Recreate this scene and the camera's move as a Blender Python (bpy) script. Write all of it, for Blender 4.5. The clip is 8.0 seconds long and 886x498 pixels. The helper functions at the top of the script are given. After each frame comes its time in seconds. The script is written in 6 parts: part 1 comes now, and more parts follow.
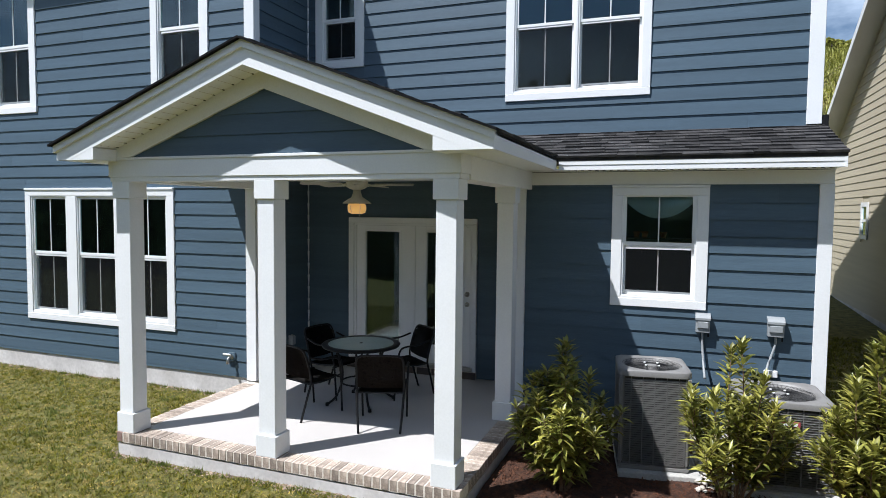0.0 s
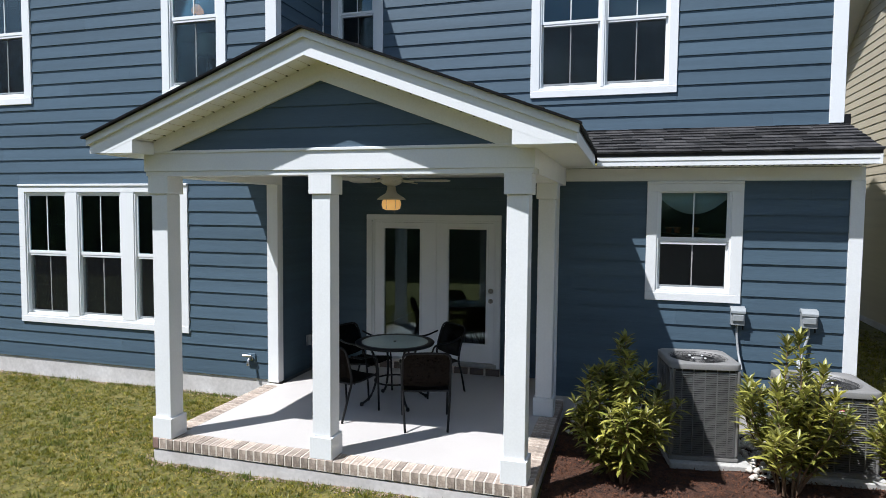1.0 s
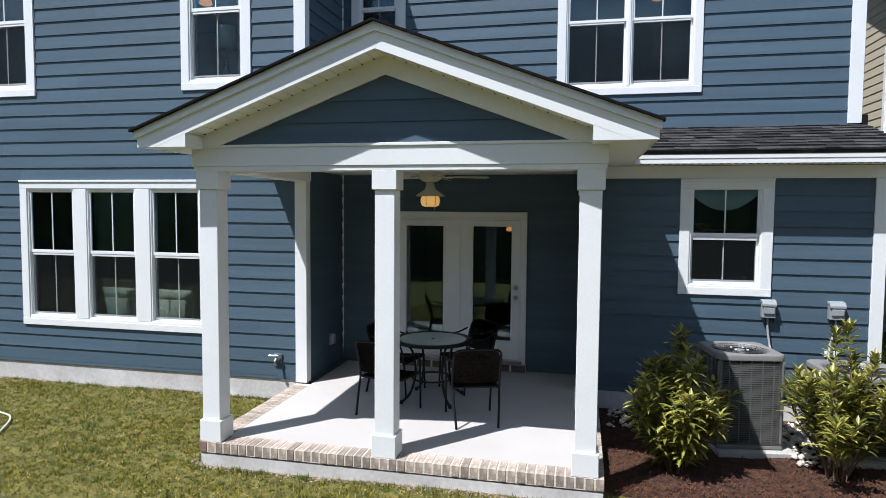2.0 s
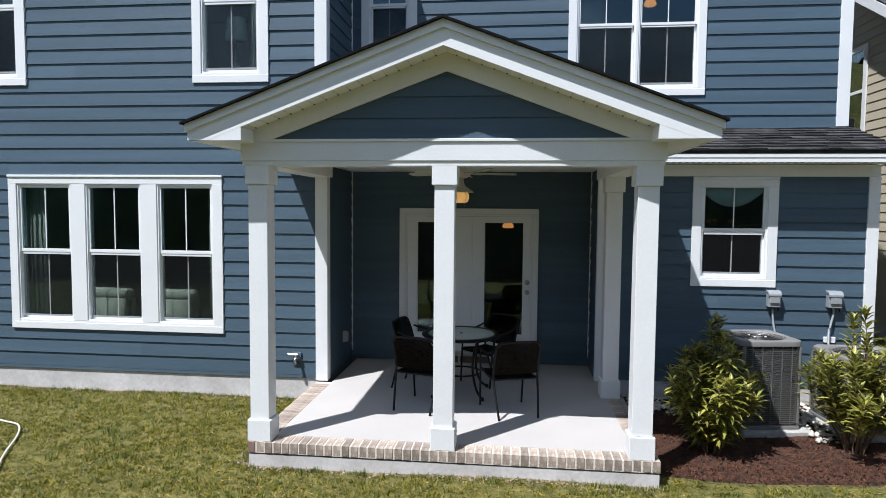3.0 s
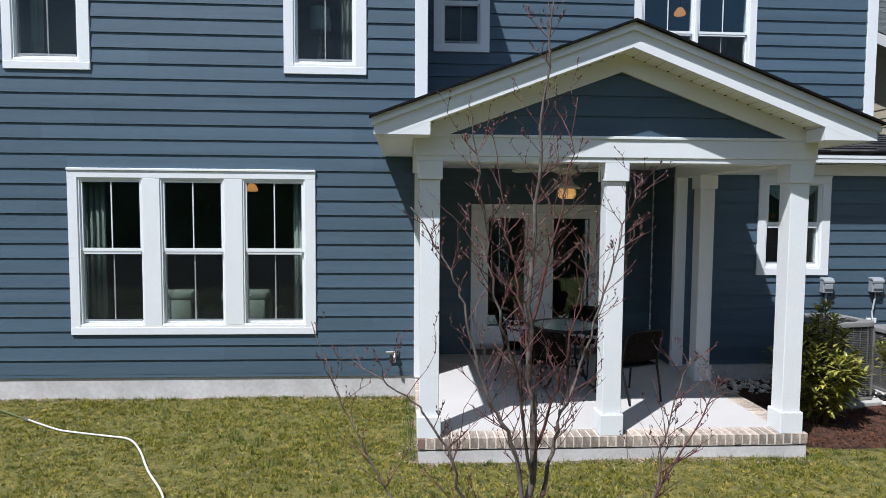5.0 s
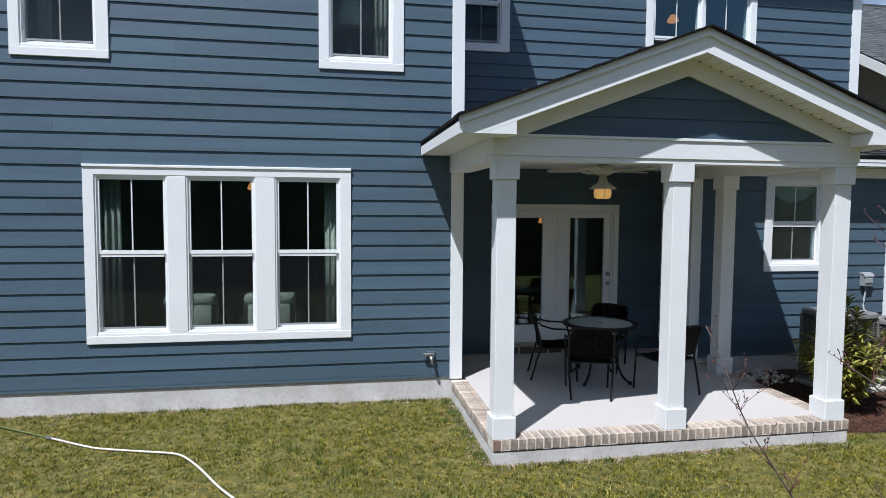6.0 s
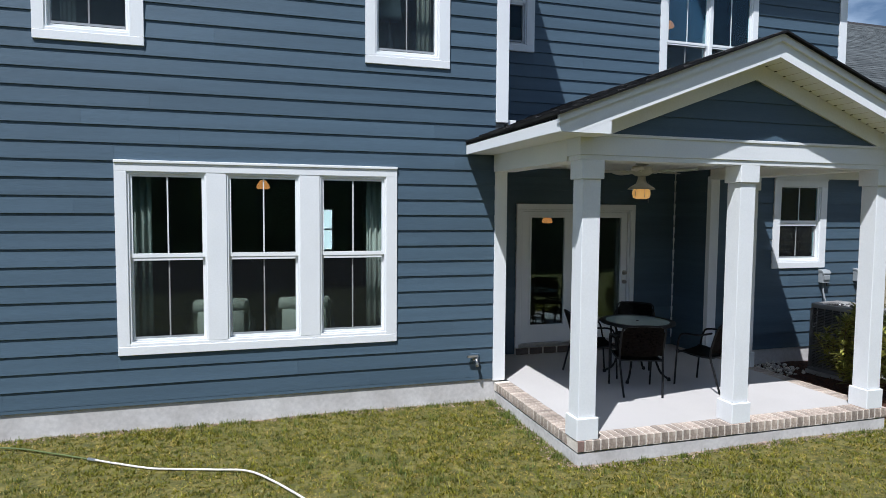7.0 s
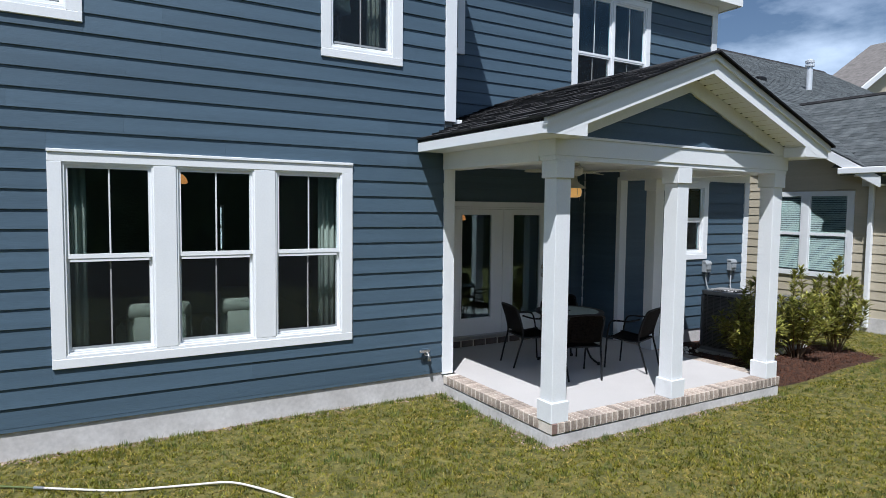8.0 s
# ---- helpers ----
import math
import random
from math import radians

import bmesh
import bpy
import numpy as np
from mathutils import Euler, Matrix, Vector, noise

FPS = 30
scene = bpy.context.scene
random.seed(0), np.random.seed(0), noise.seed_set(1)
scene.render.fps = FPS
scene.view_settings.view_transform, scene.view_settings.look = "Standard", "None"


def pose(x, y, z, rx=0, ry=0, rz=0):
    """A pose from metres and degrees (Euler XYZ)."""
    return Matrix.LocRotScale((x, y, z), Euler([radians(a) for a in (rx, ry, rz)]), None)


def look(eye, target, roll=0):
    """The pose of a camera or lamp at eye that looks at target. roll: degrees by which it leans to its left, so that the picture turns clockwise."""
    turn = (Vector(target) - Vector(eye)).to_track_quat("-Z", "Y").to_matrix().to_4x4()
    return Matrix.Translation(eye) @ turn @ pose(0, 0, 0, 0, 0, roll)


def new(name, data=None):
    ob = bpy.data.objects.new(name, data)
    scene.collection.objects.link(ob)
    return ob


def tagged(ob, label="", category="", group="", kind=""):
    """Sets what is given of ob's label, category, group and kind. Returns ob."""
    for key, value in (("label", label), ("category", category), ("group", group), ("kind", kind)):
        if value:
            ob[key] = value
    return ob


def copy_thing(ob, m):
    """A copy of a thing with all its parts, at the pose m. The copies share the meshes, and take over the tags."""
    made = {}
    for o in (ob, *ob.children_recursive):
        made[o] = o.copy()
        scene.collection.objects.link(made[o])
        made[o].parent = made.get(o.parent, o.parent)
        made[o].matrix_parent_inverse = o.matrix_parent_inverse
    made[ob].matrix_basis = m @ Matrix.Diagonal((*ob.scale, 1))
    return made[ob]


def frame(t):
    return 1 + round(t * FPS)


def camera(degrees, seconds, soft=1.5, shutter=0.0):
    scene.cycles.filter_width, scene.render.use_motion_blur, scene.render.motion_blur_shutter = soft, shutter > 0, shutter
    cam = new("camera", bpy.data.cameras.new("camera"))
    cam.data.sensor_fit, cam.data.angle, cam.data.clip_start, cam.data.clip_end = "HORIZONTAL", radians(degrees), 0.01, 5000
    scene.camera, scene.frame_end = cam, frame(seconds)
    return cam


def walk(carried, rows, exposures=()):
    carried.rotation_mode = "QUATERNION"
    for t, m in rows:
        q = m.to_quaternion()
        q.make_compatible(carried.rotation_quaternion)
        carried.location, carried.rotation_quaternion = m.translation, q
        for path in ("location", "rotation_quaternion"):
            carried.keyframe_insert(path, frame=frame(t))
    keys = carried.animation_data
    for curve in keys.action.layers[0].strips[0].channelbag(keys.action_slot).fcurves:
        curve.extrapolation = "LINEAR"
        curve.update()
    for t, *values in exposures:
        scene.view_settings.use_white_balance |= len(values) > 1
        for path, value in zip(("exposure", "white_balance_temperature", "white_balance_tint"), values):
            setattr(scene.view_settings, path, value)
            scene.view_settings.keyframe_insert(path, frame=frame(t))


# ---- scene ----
cam = camera(70.4, 8.0, soft=0.35)
METRES, EYE, TILT, LEAN, TURN = 9.6, 2.526, 0.0, 0.0, 20.7
ROWS = [
    (0.0, 0.0, 0.0, 0.0, 0.03, -3.44, -0.58),
    (0.5, -0.0499, 0.0037, -0.0023, -2.07, -3.45, -0.54),
    (1.0, -0.0983, 0.0093, -0.0045, -4.18, -3.48, -0.51),
    (1.5, -0.1458, 0.0143, -0.0063, -5.97, -3.5, -0.48),
    (3.0, -0.3136, 0.0341, -0.0131, -14.42, -3.54, -0.48),
    (3.5, -0.3738, 0.0389, -0.0142, -17.62, -3.59, -0.47),
    (4.0, -0.4382, 0.0535, -0.0152, -20.21, -3.62, -0.45),
    (4.5, -0.5027, 0.0796, -0.0171, -22.0, -3.63, -0.41),
    (5.0, -0.5655, 0.1098, -0.0177, -23.97, -3.66, -0.4),
    (6.5, -0.7479, 0.2253, -0.0184, -34.18, -3.66, -0.44),
    (7.0, -0.8041, 0.2756, -0.0194, -37.54, -3.63, -0.45),
    (7.5, -0.8551, 0.3225, -0.0206, -43.93, -3.66, -0.55),
    (8.0, -0.901, 0.357, -0.0222, -51.18, -3.66, -0.65),
]
walk(cam, [(t, pose(0, 0, EYE, TILT, LEAN, TURN) @ pose(METRES * x, METRES * y, METRES * z, 90 + pitch, roll, yaw)) for t, x, y, z, yaw, pitch, roll in ROWS],
     exposures=[(0.0, 0.56, 6060, 11), (3.5, 0.42, 6000, 11), (8.0, 0.26, 5880, 11)])

# ---- world, sun ----
SUN_DIR = Vector((-0.405, -0.445, 1.0)).normalized()
SUN_ELEV = math.asin(SUN_DIR.z)
world = bpy.data.worlds.new("sky")
scene.world = world
world.use_nodes = True
wn = world.node_tree
wn.nodes.clear()
w_out = wn.nodes.new("ShaderNodeOutputWorld")
w_bg = wn.nodes.new("ShaderNodeBackground")
w_sky = wn.nodes.new("ShaderNodeTexSky")
w_sky.sky_type = "NISHITA"
w_sky.sun_disc = False
w_sky.sun_elevation = SUN_ELEV
w_sky.sun_rotation = math.atan2(SUN_DIR.x, SUN_DIR.y)
w_sky.air_density, w_sky.dust_density, w_sky.ozone_density = 1.0, 0.3, 1.5
w_tc = wn.nodes.new("ShaderNodeTexCoord")
w_map = wn.nodes.new("ShaderNodeMapping")
w_map.inputs["Scale"].default_value = (1.6, 1.6, 4.0)
w_map.inputs["Location"].default_value = (0.35, 0.9, 0.0)
w_noise = wn.nodes.new("ShaderNodeTexNoise")
w_noise.inputs["Scale"].default_value = 2.2
w_noise.inputs["Detail"].default_value = 7
w_noise.inputs["Roughness"].default_value = 0.55
w_ramp = wn.nodes.new("ShaderNodeValToRGB")
w_ramp.color_ramp.elements[0].position, w_ramp.color_ramp.elements[1].position = 0.46, 0.80
w_mix = wn.nodes.new("ShaderNodeMix")
w_mix.data_type = "RGBA"
w_mix.inputs["B"].default_value = (14.0, 16.2, 19.0, 1)
wn.links.new(w_tc.outputs["Generated"], w_map.inputs["Vector"])
wn.links.new(w_map.outputs["Vector"], w_noise.inputs["Vector"])
wn.links.new(w_noise.outputs["Fac"], w_ramp.inputs["Fac"])
wn.links.new(w_ramp.outputs["Color"], w_mix.inputs["Factor"])
wn.links.new(w_sky.outputs["Color"], w_mix.inputs["A"])
wn.links.new(w_mix.outputs["Result"], w_bg.inputs["Color"])
w_bg.inputs["Strength"].default_value = 0.06
wn.links.new(w_bg.outputs["Background"], w_out.inputs["Surface"])

sun = new("sun", bpy.data.lights.new("sun", "SUN"))
sun.data.energy, sun.data.angle, sun.data.color = 5.0, radians(0.55), (1.0, 0.975, 0.93)
sun.matrix_basis = look(SUN_DIR * 30, (0, 0, 0))


# ---- materials ----
def surf(name, base, rough=0.6, var=0.12, scale=3.0, fine=40.0, bump=0.15, stretch=(1, 1, 1), rnd=0.0, island=0.0,
         metal=0.0, tint=None, spec=0.5, emit=None, bump_scale=None, dist=0.004):
    """A principled surface with variation at two scales, grain bump, and optional per-object or per-island change."""
    m = bpy.data.materials.new(name)
    m.use_nodes = True
    nt = m.node_tree
    p = nt.nodes["Principled BSDF"]
    p.inputs["Roughness"].default_value, p.inputs["Metallic"].default_value = rough, metal
    p.inputs["Specular IOR Level"].default_value = spec
    tc = nt.nodes.new("ShaderNodeTexCoord")
    mp = nt.nodes.new("ShaderNodeMapping")
    mp.inputs["Scale"].default_value = stretch
    nt.links.new(tc.outputs["Object"], mp.inputs["Vector"])
    big, small = nt.nodes.new("ShaderNodeTexNoise"), nt.nodes.new("ShaderNodeTexNoise")
    for n, s, d in ((big, scale, 5), (small, fine, 4)):
        n.inputs["Scale"].default_value, n.inputs["Detail"].default_value = s, d
        nt.links.new(mp.outputs["Vector"], n.inputs["Vector"])
    ramp = nt.nodes.new("ShaderNodeMapRange")
    ramp.inputs["From Min"].default_value, ramp.inputs["From Max"].default_value = 0.3, 0.7
    ramp.inputs["To Min"].default_value, ramp.inputs["To Max"].default_value = 0, 1
    nt.links.new(big.outputs["Fac"], ramp.inputs["Value"])
    dark = tuple(c * (1 - var) for c in base)
    light = tint if tint else tuple(min(1, c * (1 + var)) for c in base)
    mix = nt.nodes.new("ShaderNodeMix")
    mix.data_type = "RGBA"
    mix.inputs["A"].default_value, mix.inputs["B"].default_value = (*dark, 1), (*light, 1)
    nt.links.new(ramp.outputs["Result"], mix.inputs["Factor"])
    val = nt.nodes.new("ShaderNodeMapRange")
    val.inputs["From Min"].default_value, val.inputs["From Max"].default_value = 0.3, 0.7
    val.inputs["To Min"].default_value, val.inputs["To Max"].default_value = 1 - var, 1 + var
    nt.links.new(small.outputs["Fac"], val.inputs["Value"])
    hsv = nt.nodes.new("ShaderNodeHueSaturation")
    nt.links.new(mix.outputs["Result"], hsv.inputs["Color"])
    last = val.outputs["Result"]
    for amount, node_id, socket in ((rnd, "ShaderNodeObjectInfo", "Random"), (island, "ShaderNodeNewGeometry", "Random Per Island")):
        if amount:
            src = nt.nodes.new(node_id)
            r = nt.nodes.new("ShaderNodeMapRange")
            r.inputs["To Min"].default_value, r.inputs["To Max"].default_value = 1 - amount, 1 + amount
            nt.links.new(src.outputs[socket], r.inputs["Value"])
            mul = nt.nodes.new("ShaderNodeMath")
            mul.operation = "MULTIPLY"
            nt.links.new(last, mul.inputs[0])
            nt.links.new(r.outputs["Result"], mul.inputs[1])
            last = mul.outputs[0]
    nt.links.new(last, hsv.inputs["Value"])
    nt.links.new(hsv.outputs["Color"], p.inputs["Base Color"])
    if bump:
        b = nt.nodes.new("ShaderNodeBump")
        b.inputs["Strength"].default_value, b.inputs["Distance"].default_value = bump, dist
        nt.links.new(small.outputs["Fac"], b.inputs["Height"])
        nt.links.new(b.outputs["Normal"], p.inputs["Normal"])
    if emit:
        p.inputs["Emission Color"].default_value, p.inputs["Emission Strength"].default_value = (*emit[0], 1), emit[1]
    return m


SIDING = surf("blue_siding", (0.066, 0.104, 0.141), 0.5, 0.10, 1.2, 30, 0.40, (0.35, 0.35, 9), rnd=0.07, dist=0.003, spec=0.35)
TRIM = surf("white_trim", (0.765, 0.775, 0.785), 0.45, 0.025, 2.0, 60, 0.06)
SOFFIT = surf("cream_soffit", (0.80, 0.80, 0.79), 0.55, 0.03, 2.0, 60, 0.05)
VINYL = surf("white_vinyl", (0.80, 0.81, 0.82), 0.35, 0.02, 3.0, 80, 0.03)
GRILLE = surf("grille_bar", (0.75, 0.75, 0.75), 0.4, 0.02)
CONC = surf("foundation_concrete", (0.52, 0.495, 0.48), 0.9, 0.09, 2.6, 24, 0.25, tint=(0.63, 0.61, 0.60))
SLAB = surf("porch_slab", (0.465, 0.44, 0.425), 0.8, 0.06, 1.1, 120, 0.12)
PAD = surf("equipment_pad", (0.42, 0.41, 0.39), 0.9, 0.12, 4, 50, 0.3)
BRICK = surf("tan_brick", (0.31, 0.245, 0.20), 0.9, 0.20, 14, 60, 0.7, rnd=0.30, tint=(0.48, 0.40, 0.335), dist=0.006)
STEPBRICK = surf("step_brick", (0.13, 0.10, 0.085), 0.9, 0.2, 14, 70, 0.5, rnd=0.2)
MORTAR = surf("mortar", (0.64, 0.58, 0.51), 0.95, 0.12, 10, 90, 0.4)
SHINGLE = surf("asphalt_shingle", (0.034, 0.034, 0.037), 0.92, 0.35, 6, 160, 0.8, rnd=0.5, tint=(0.060, 0.057, 0.057), dist=0.006, spec=0.2)
SHINGLE_B = surf("asphalt_shingle_joined", (0.034, 0.034, 0.037), 0.92, 0.35, 6, 160, 0.8, island=0.5, tint=(0.060, 0.057, 0.057), spec=0.2)
SHINGLE_N = surf("grey_shingle", (0.070, 0.079, 0.082), 0.92, 0.22, 5, 160, 0.5, island=0.25, tint=(0.100, 0.108, 0.110), spec=0.2)
EDGE = surf("shingle_edge", (0.012, 0.012, 0.013), 0.95, 0.3, 20, 150, 0.5, spec=0.05)
BEIGE = surf("beige_siding", (0.46, 0.405, 0.305), 0.6, 0.05, 1.2, 30, 0.2, (0.35, 0.35, 9), rnd=0.03)
DARKROOM = surf("room_paint", (0.17, 0.18, 0.18), 0.8, 0.06)
ROOMFLOOR = surf("room_floor", (0.07, 0.045, 0.03), 0.5, 0.2, 3, 40, 0.1, (6, 0.6, 1))
SOFA = surf("sofa_fabric", (0.33, 0.36, 0.30), 0.9, 0.08, 8, 200, 0.3)
CURTAIN = surf("curtain_cloth", (0.36, 0.38, 0.33), 0.9, 0.08, 4, 150, 0.2)
SWAG = surf("swag_cloth", (0.82, 0.88, 0.88), 0.9, 0.06, 6, 150, 0.2)
POT = surf("terracotta", (0.55, 0.17, 0.06), 0.8, 0.12)
IRON = surf("black_frame", (0.008, 0.008, 0.009), 0.55, 0.2, 10, 90, 0.1, spec=0.25)
WEAVE = surf("brown_sling", (0.012, 0.009, 0.0075), 0.95, 0.3, 40, 380, 0.5, spec=0.05)
w_t, w_m = WEAVE.node_tree.nodes.new("ShaderNodeBsdfTransparent"), WEAVE.node_tree.nodes.new("ShaderNodeMixShader")
w_m.inputs[0].default_value = 0.97
WEAVE.node_tree.links.new(w_t.outputs[0], w_m.inputs[1])
WEAVE.node_tree.links.new(WEAVE.node_tree.nodes["Principled BSDF"].outputs[0], w_m.inputs[2])
WEAVE.node_tree.links.new(w_m.outputs[0], WEAVE.node_tree.nodes["Material Output"].inputs["Surface"])
FROST = surf("frosted_tabletop", (0.42, 0.50, 0.47), 0.22, 0.05, 5, 60, 0.03)
FANWHITE = surf("fan_white", (0.50, 0.485, 0.43), 0.45, 0.04)
METAL = surf("brushed_metal", (0.55, 0.55, 0.55), 0.3, 0.1, 20, 120, 0.05, metal=1.0)
GALV = surf("galvanised_steel", (0.72, 0.74, 0.76), 0.4, 0.06, metal=0.4)
BRASS = surf("satin_nickel", (0.45, 0.42, 0.38), 0.35, 0.1, metal=1.0)
ACPAINT = surf("grey_enamel", (0.20, 0.195, 0.19), 0.5, 0.08, 6, 90, 0.1)
ACDARK = surf("coil_dark", (0.05, 0.05, 0.05), 0.7, 0.2)
BOXGREY = surf("box_grey", (0.28, 0.30, 0.315), 0.5, 0.06)
PLATE = surf("red_plate", (0.45, 0.10, 0.12), 0.4, 0.05)
PLATEBAR = surf("plate_bar", (0.75, 0.75, 0.75), 0.4, 0.03)
SOIL = surf("bare_soil", (0.20, 0.145, 0.105), 1.0, 0.3, 8, 60, 0.5, island=0.4, tint=(0.34, 0.26, 0.20))
MULCH = surf("mulch_ground", (0.045, 0.018, 0.010), 1.0, 0.5, 14, 60, 1.0, tint=(0.10, 0.042, 0.022), dist=0.03)
CHIP = surf("mulch_chip", (0.090, 0.034, 0.016), 1.0, 0.3, 20, 90, 0.4, island=0.45)
ROCK = surf("white_rock", (0.62, 0.57, 0.50), 0.9, 0.2, 12, 60, 0.5, island=0.3)
BARK = surf("tree_bark", (0.095, 0.070, 0.058), 0.9, 0.3, 20, 120, 0.6, tint=(0.17, 0.138, 0.120))
TWIG = surf("red_twig", (0.105, 0.040, 0.036), 0.7, 0.25, 15, 100, 0.3)
STEM = surf("shrub_stem", (0.16, 0.10, 0.06), 0.9, 0.2, 20, 90, 0.3)
HOSE = surf("white_hose", (0.70, 0.66, 0.62), 0.5, 0.08, 10, 60, 0.1)
HOSE_G = surf("green_hose", (0.10, 0.13, 0.04), 0.5, 0.1)
LAMPGLASS = surf("lamp_glass", (0.80, 0.50, 0.18), 0.3, 0.05, emit=((1.0, 0.52, 0.15), 0.32))
WARMLAMP = surf("warm_shade", (0.9, 0.5, 0.25), 0.5, 0.05, emit=((1.0, 0.38, 0.10), 0.7))


def leafy(name, base, tip, island=0.35, patch=2.6):
    m = surf(name, base, 0.5, 0.22, patch, 40, 0.0, island=island, tint=tip)
    nt = m.node_tree
    p = nt.nodes["Principled BSDF"]
    tr = nt.nodes.new("ShaderNodeBsdfTranslucent")
    mx = nt.nodes.new("ShaderNodeMixShader")
    mx.inputs[0].default_value = 0.33
    col = p.inputs["Base Color"].links[0].from_socket
    nt.links.new(col, tr.inputs["Color"])
    out = nt.nodes["Material Output"]
    nt.links.new(p.outputs[0], mx.inputs[1])
    nt.links.new(tr.outputs[0], mx.inputs[2])
    nt.links.new(mx.outputs[0], out.inputs["Surface"])
    return m


LEAF = leafy("shrub_leaf", (0.135, 0.165, 0.030), (0.43, 0.40, 0.090), 0.55, 7.0)
LEAF.node_tree.nodes["Principled BSDF"].inputs["Roughness"].default_value = 0.36
BUD = surf("flower_bud", (0.36, 0.30, 0.14), 0.8, 0.2, island=0.3)
GRASS = leafy("grass_blade", (0.090, 0.116, 0.004), (0.260, 0.232, 0.018), 0.5, 11.0)
STRAW = leafy("dry_grass_blade", (0.25, 0.185, 0.030), (0.44, 0.335, 0.085), 0.4, 10.0)
FARLEAF = leafy("far_leaf", (0.24, 0.27, 0.045), (0.44, 0.42, 0.10), 0.4)


def glass_mat(name, tint=(0.9, 0.94, 0.93), gloss=1.95):
    m = bpy.data.materials.new(name)
    m.use_nodes = True
    nt = m.node_tree
    nt.nodes.remove(nt.nodes["Principled BSDF"])
    gl = nt.nodes.new("ShaderNodeBsdfGlossy")
    gl.inputs["Roughness"].default_value = 0.01
    gl.inputs["Color"].default_value = (0.78, 0.96, 1.0, 1)
    tp = nt.nodes.new("ShaderNodeBsdfTransparent")
    tp.inputs["Color"].default_value = (*tint, 1)
    fr = nt.nodes.new("ShaderNodeFresnel")
    fr.inputs["IOR"].default_value = 1.5
    mul = nt.nodes.new("ShaderNodeMath")
    mul.operation = "MULTIPLY"
    mul.inputs[1].default_value = gloss
    nt.links.new(fr.outputs[0], mul.inputs[0])
    mx = nt.nodes.new("ShaderNodeMixShader")
    nt.links.new(mul.outputs[0], mx.inputs[0])
    nt.links.new(tp.outputs[0], mx.inputs[1])
    nt.links.new(gl.outputs[0], mx.inputs[2])
    nt.links.new(mx.outputs[0], nt.nodes["Material Output"].inputs["Surface"])
    return m


GLASS = glass_mat("window_glass", (0.76, 0.82, 0.82))
GLASS_D = glass_mat("door_glass", (0.70, 0.74, 0.74), 1.7)
GLASS_N = glass_mat("clear_glass", (0.92, 0.95, 0.94))


def screen_mat():
    m = bpy.data.materials.new("insect_screen")
    m.use_nodes = True
    nt = m.node_tree
    p = nt.nodes["Principled BSDF"]
    p.inputs["Base Color"].default_value, p.inputs["Roughness"].default_value = (0.016, 0.017, 0.018, 1), 0.8
    p.inputs["Specular IOR Level"].default_value = 0.0
    tp = nt.nodes.new("ShaderNodeBsdfTransparent")
    mx = nt.nodes.new("ShaderNodeMixShader")
    mx.inputs[0].default_value = 0.30
    nt.links.new(tp.outputs[0], mx.inputs[1])
    nt.links.new(p.outputs[0], mx.inputs[2])
    nt.links.new(mx.outputs[0], nt.nodes["Material Output"].inputs["Surface"])
    return m


SCREEN = screen_mat()


# ---- building helpers ----
def add_box(bm, x0, x1, y0, y1, z0, z1):
    v = [bm.verts.new(c) for c in ((x0, y0, z0), (x1, y0, z0), (x1, y1, z0), (x0, y1, z0),
                                   (x0, y0, z1), (x1, y0, z1), (x1, y1, z1), (x0, y1, z1))]
    for f in ((3, 2, 1, 0), (4, 5, 6, 7), (0, 1, 5, 4), (1, 2, 6, 5), (2, 3, 7, 6), (3, 0, 4, 7)):
        bm.faces.new([v[i] for i in f])
    return v


def boxes(*dims, bevel=0.0, seg=1):
    bm = bmesh.new()
    for d in dims:
        add_box(bm, *d)
    if bevel:
        bmesh.ops.bevel(bm, geom=bm.edges[:], offset=bevel, segments=seg, affect="EDGES", clamp_overlap=True)
    return bm


def prism(points, axis, a, b, bevel=0.0):
    """A polygon in the plane across an axis, drawn out from a to b along it."""
    bm = bmesh.new()
    ends = []
    for s in (a, b):
        ring = []
        for p, q in points:
            c = {"x": (s, p, q), "y": (p, s, q), "z": (p, q, s)}[axis]
            ring.append(bm.verts.new(c))
        ends.append(ring)
    n = len(points)
    bm.faces.new(ends[0])
    bm.faces.new(ends[1][::-1])
    for i in range(n):
        bm.faces.new((ends[0][i], ends[1][i], ends[1][(i + 1) % n], ends[0][(i + 1) % n]))
    bmesh.ops.recalc_face_normals(bm, faces=bm.faces[:])
    if bevel:
        bmesh.ops.bevel(bm, geom=bm.edges[:], offset=bevel, segments=1, affect="EDGES", clamp_overlap=True)
    return bm


def tube(bm, pts, radii, sides=6, caps=True):
    """A tube along points with a radius at each."""
    rings = []
    pts = [Vector(p) for p in pts]
    for i, p in enumerate(pts):
        d = (pts[min(i + 1, len(pts) - 1)] - pts[max(i - 1, 0)])
        d = d.normalized() if d.length > 1e-9 else Vector((0, 0, 1))
        ref = Vector((0, 0, 1)) if abs(d.z) < 0.9 else Vector((1, 0, 0))
        u = d.cross(ref).normalized()
        w = d.cross(u)
        r = radii[i] if hasattr(radii, "__len__") else radii
        rings.append([bm.verts.new(p + (u * math.cos(6.28318 * k / sides) + w * math.sin(6.28318 * k / sides)) * r) for k in range(sides)])
    for a, b in zip(rings, rings[1:]):
        for k in range(sides):
            bm.faces.new((a[k], a[(k + 1) % sides], b[(k + 1) % sides], b[k]))
    if caps:
        bm.faces.new(rings[0][::-1])
        bm.faces.new(rings[-1])
    return bm


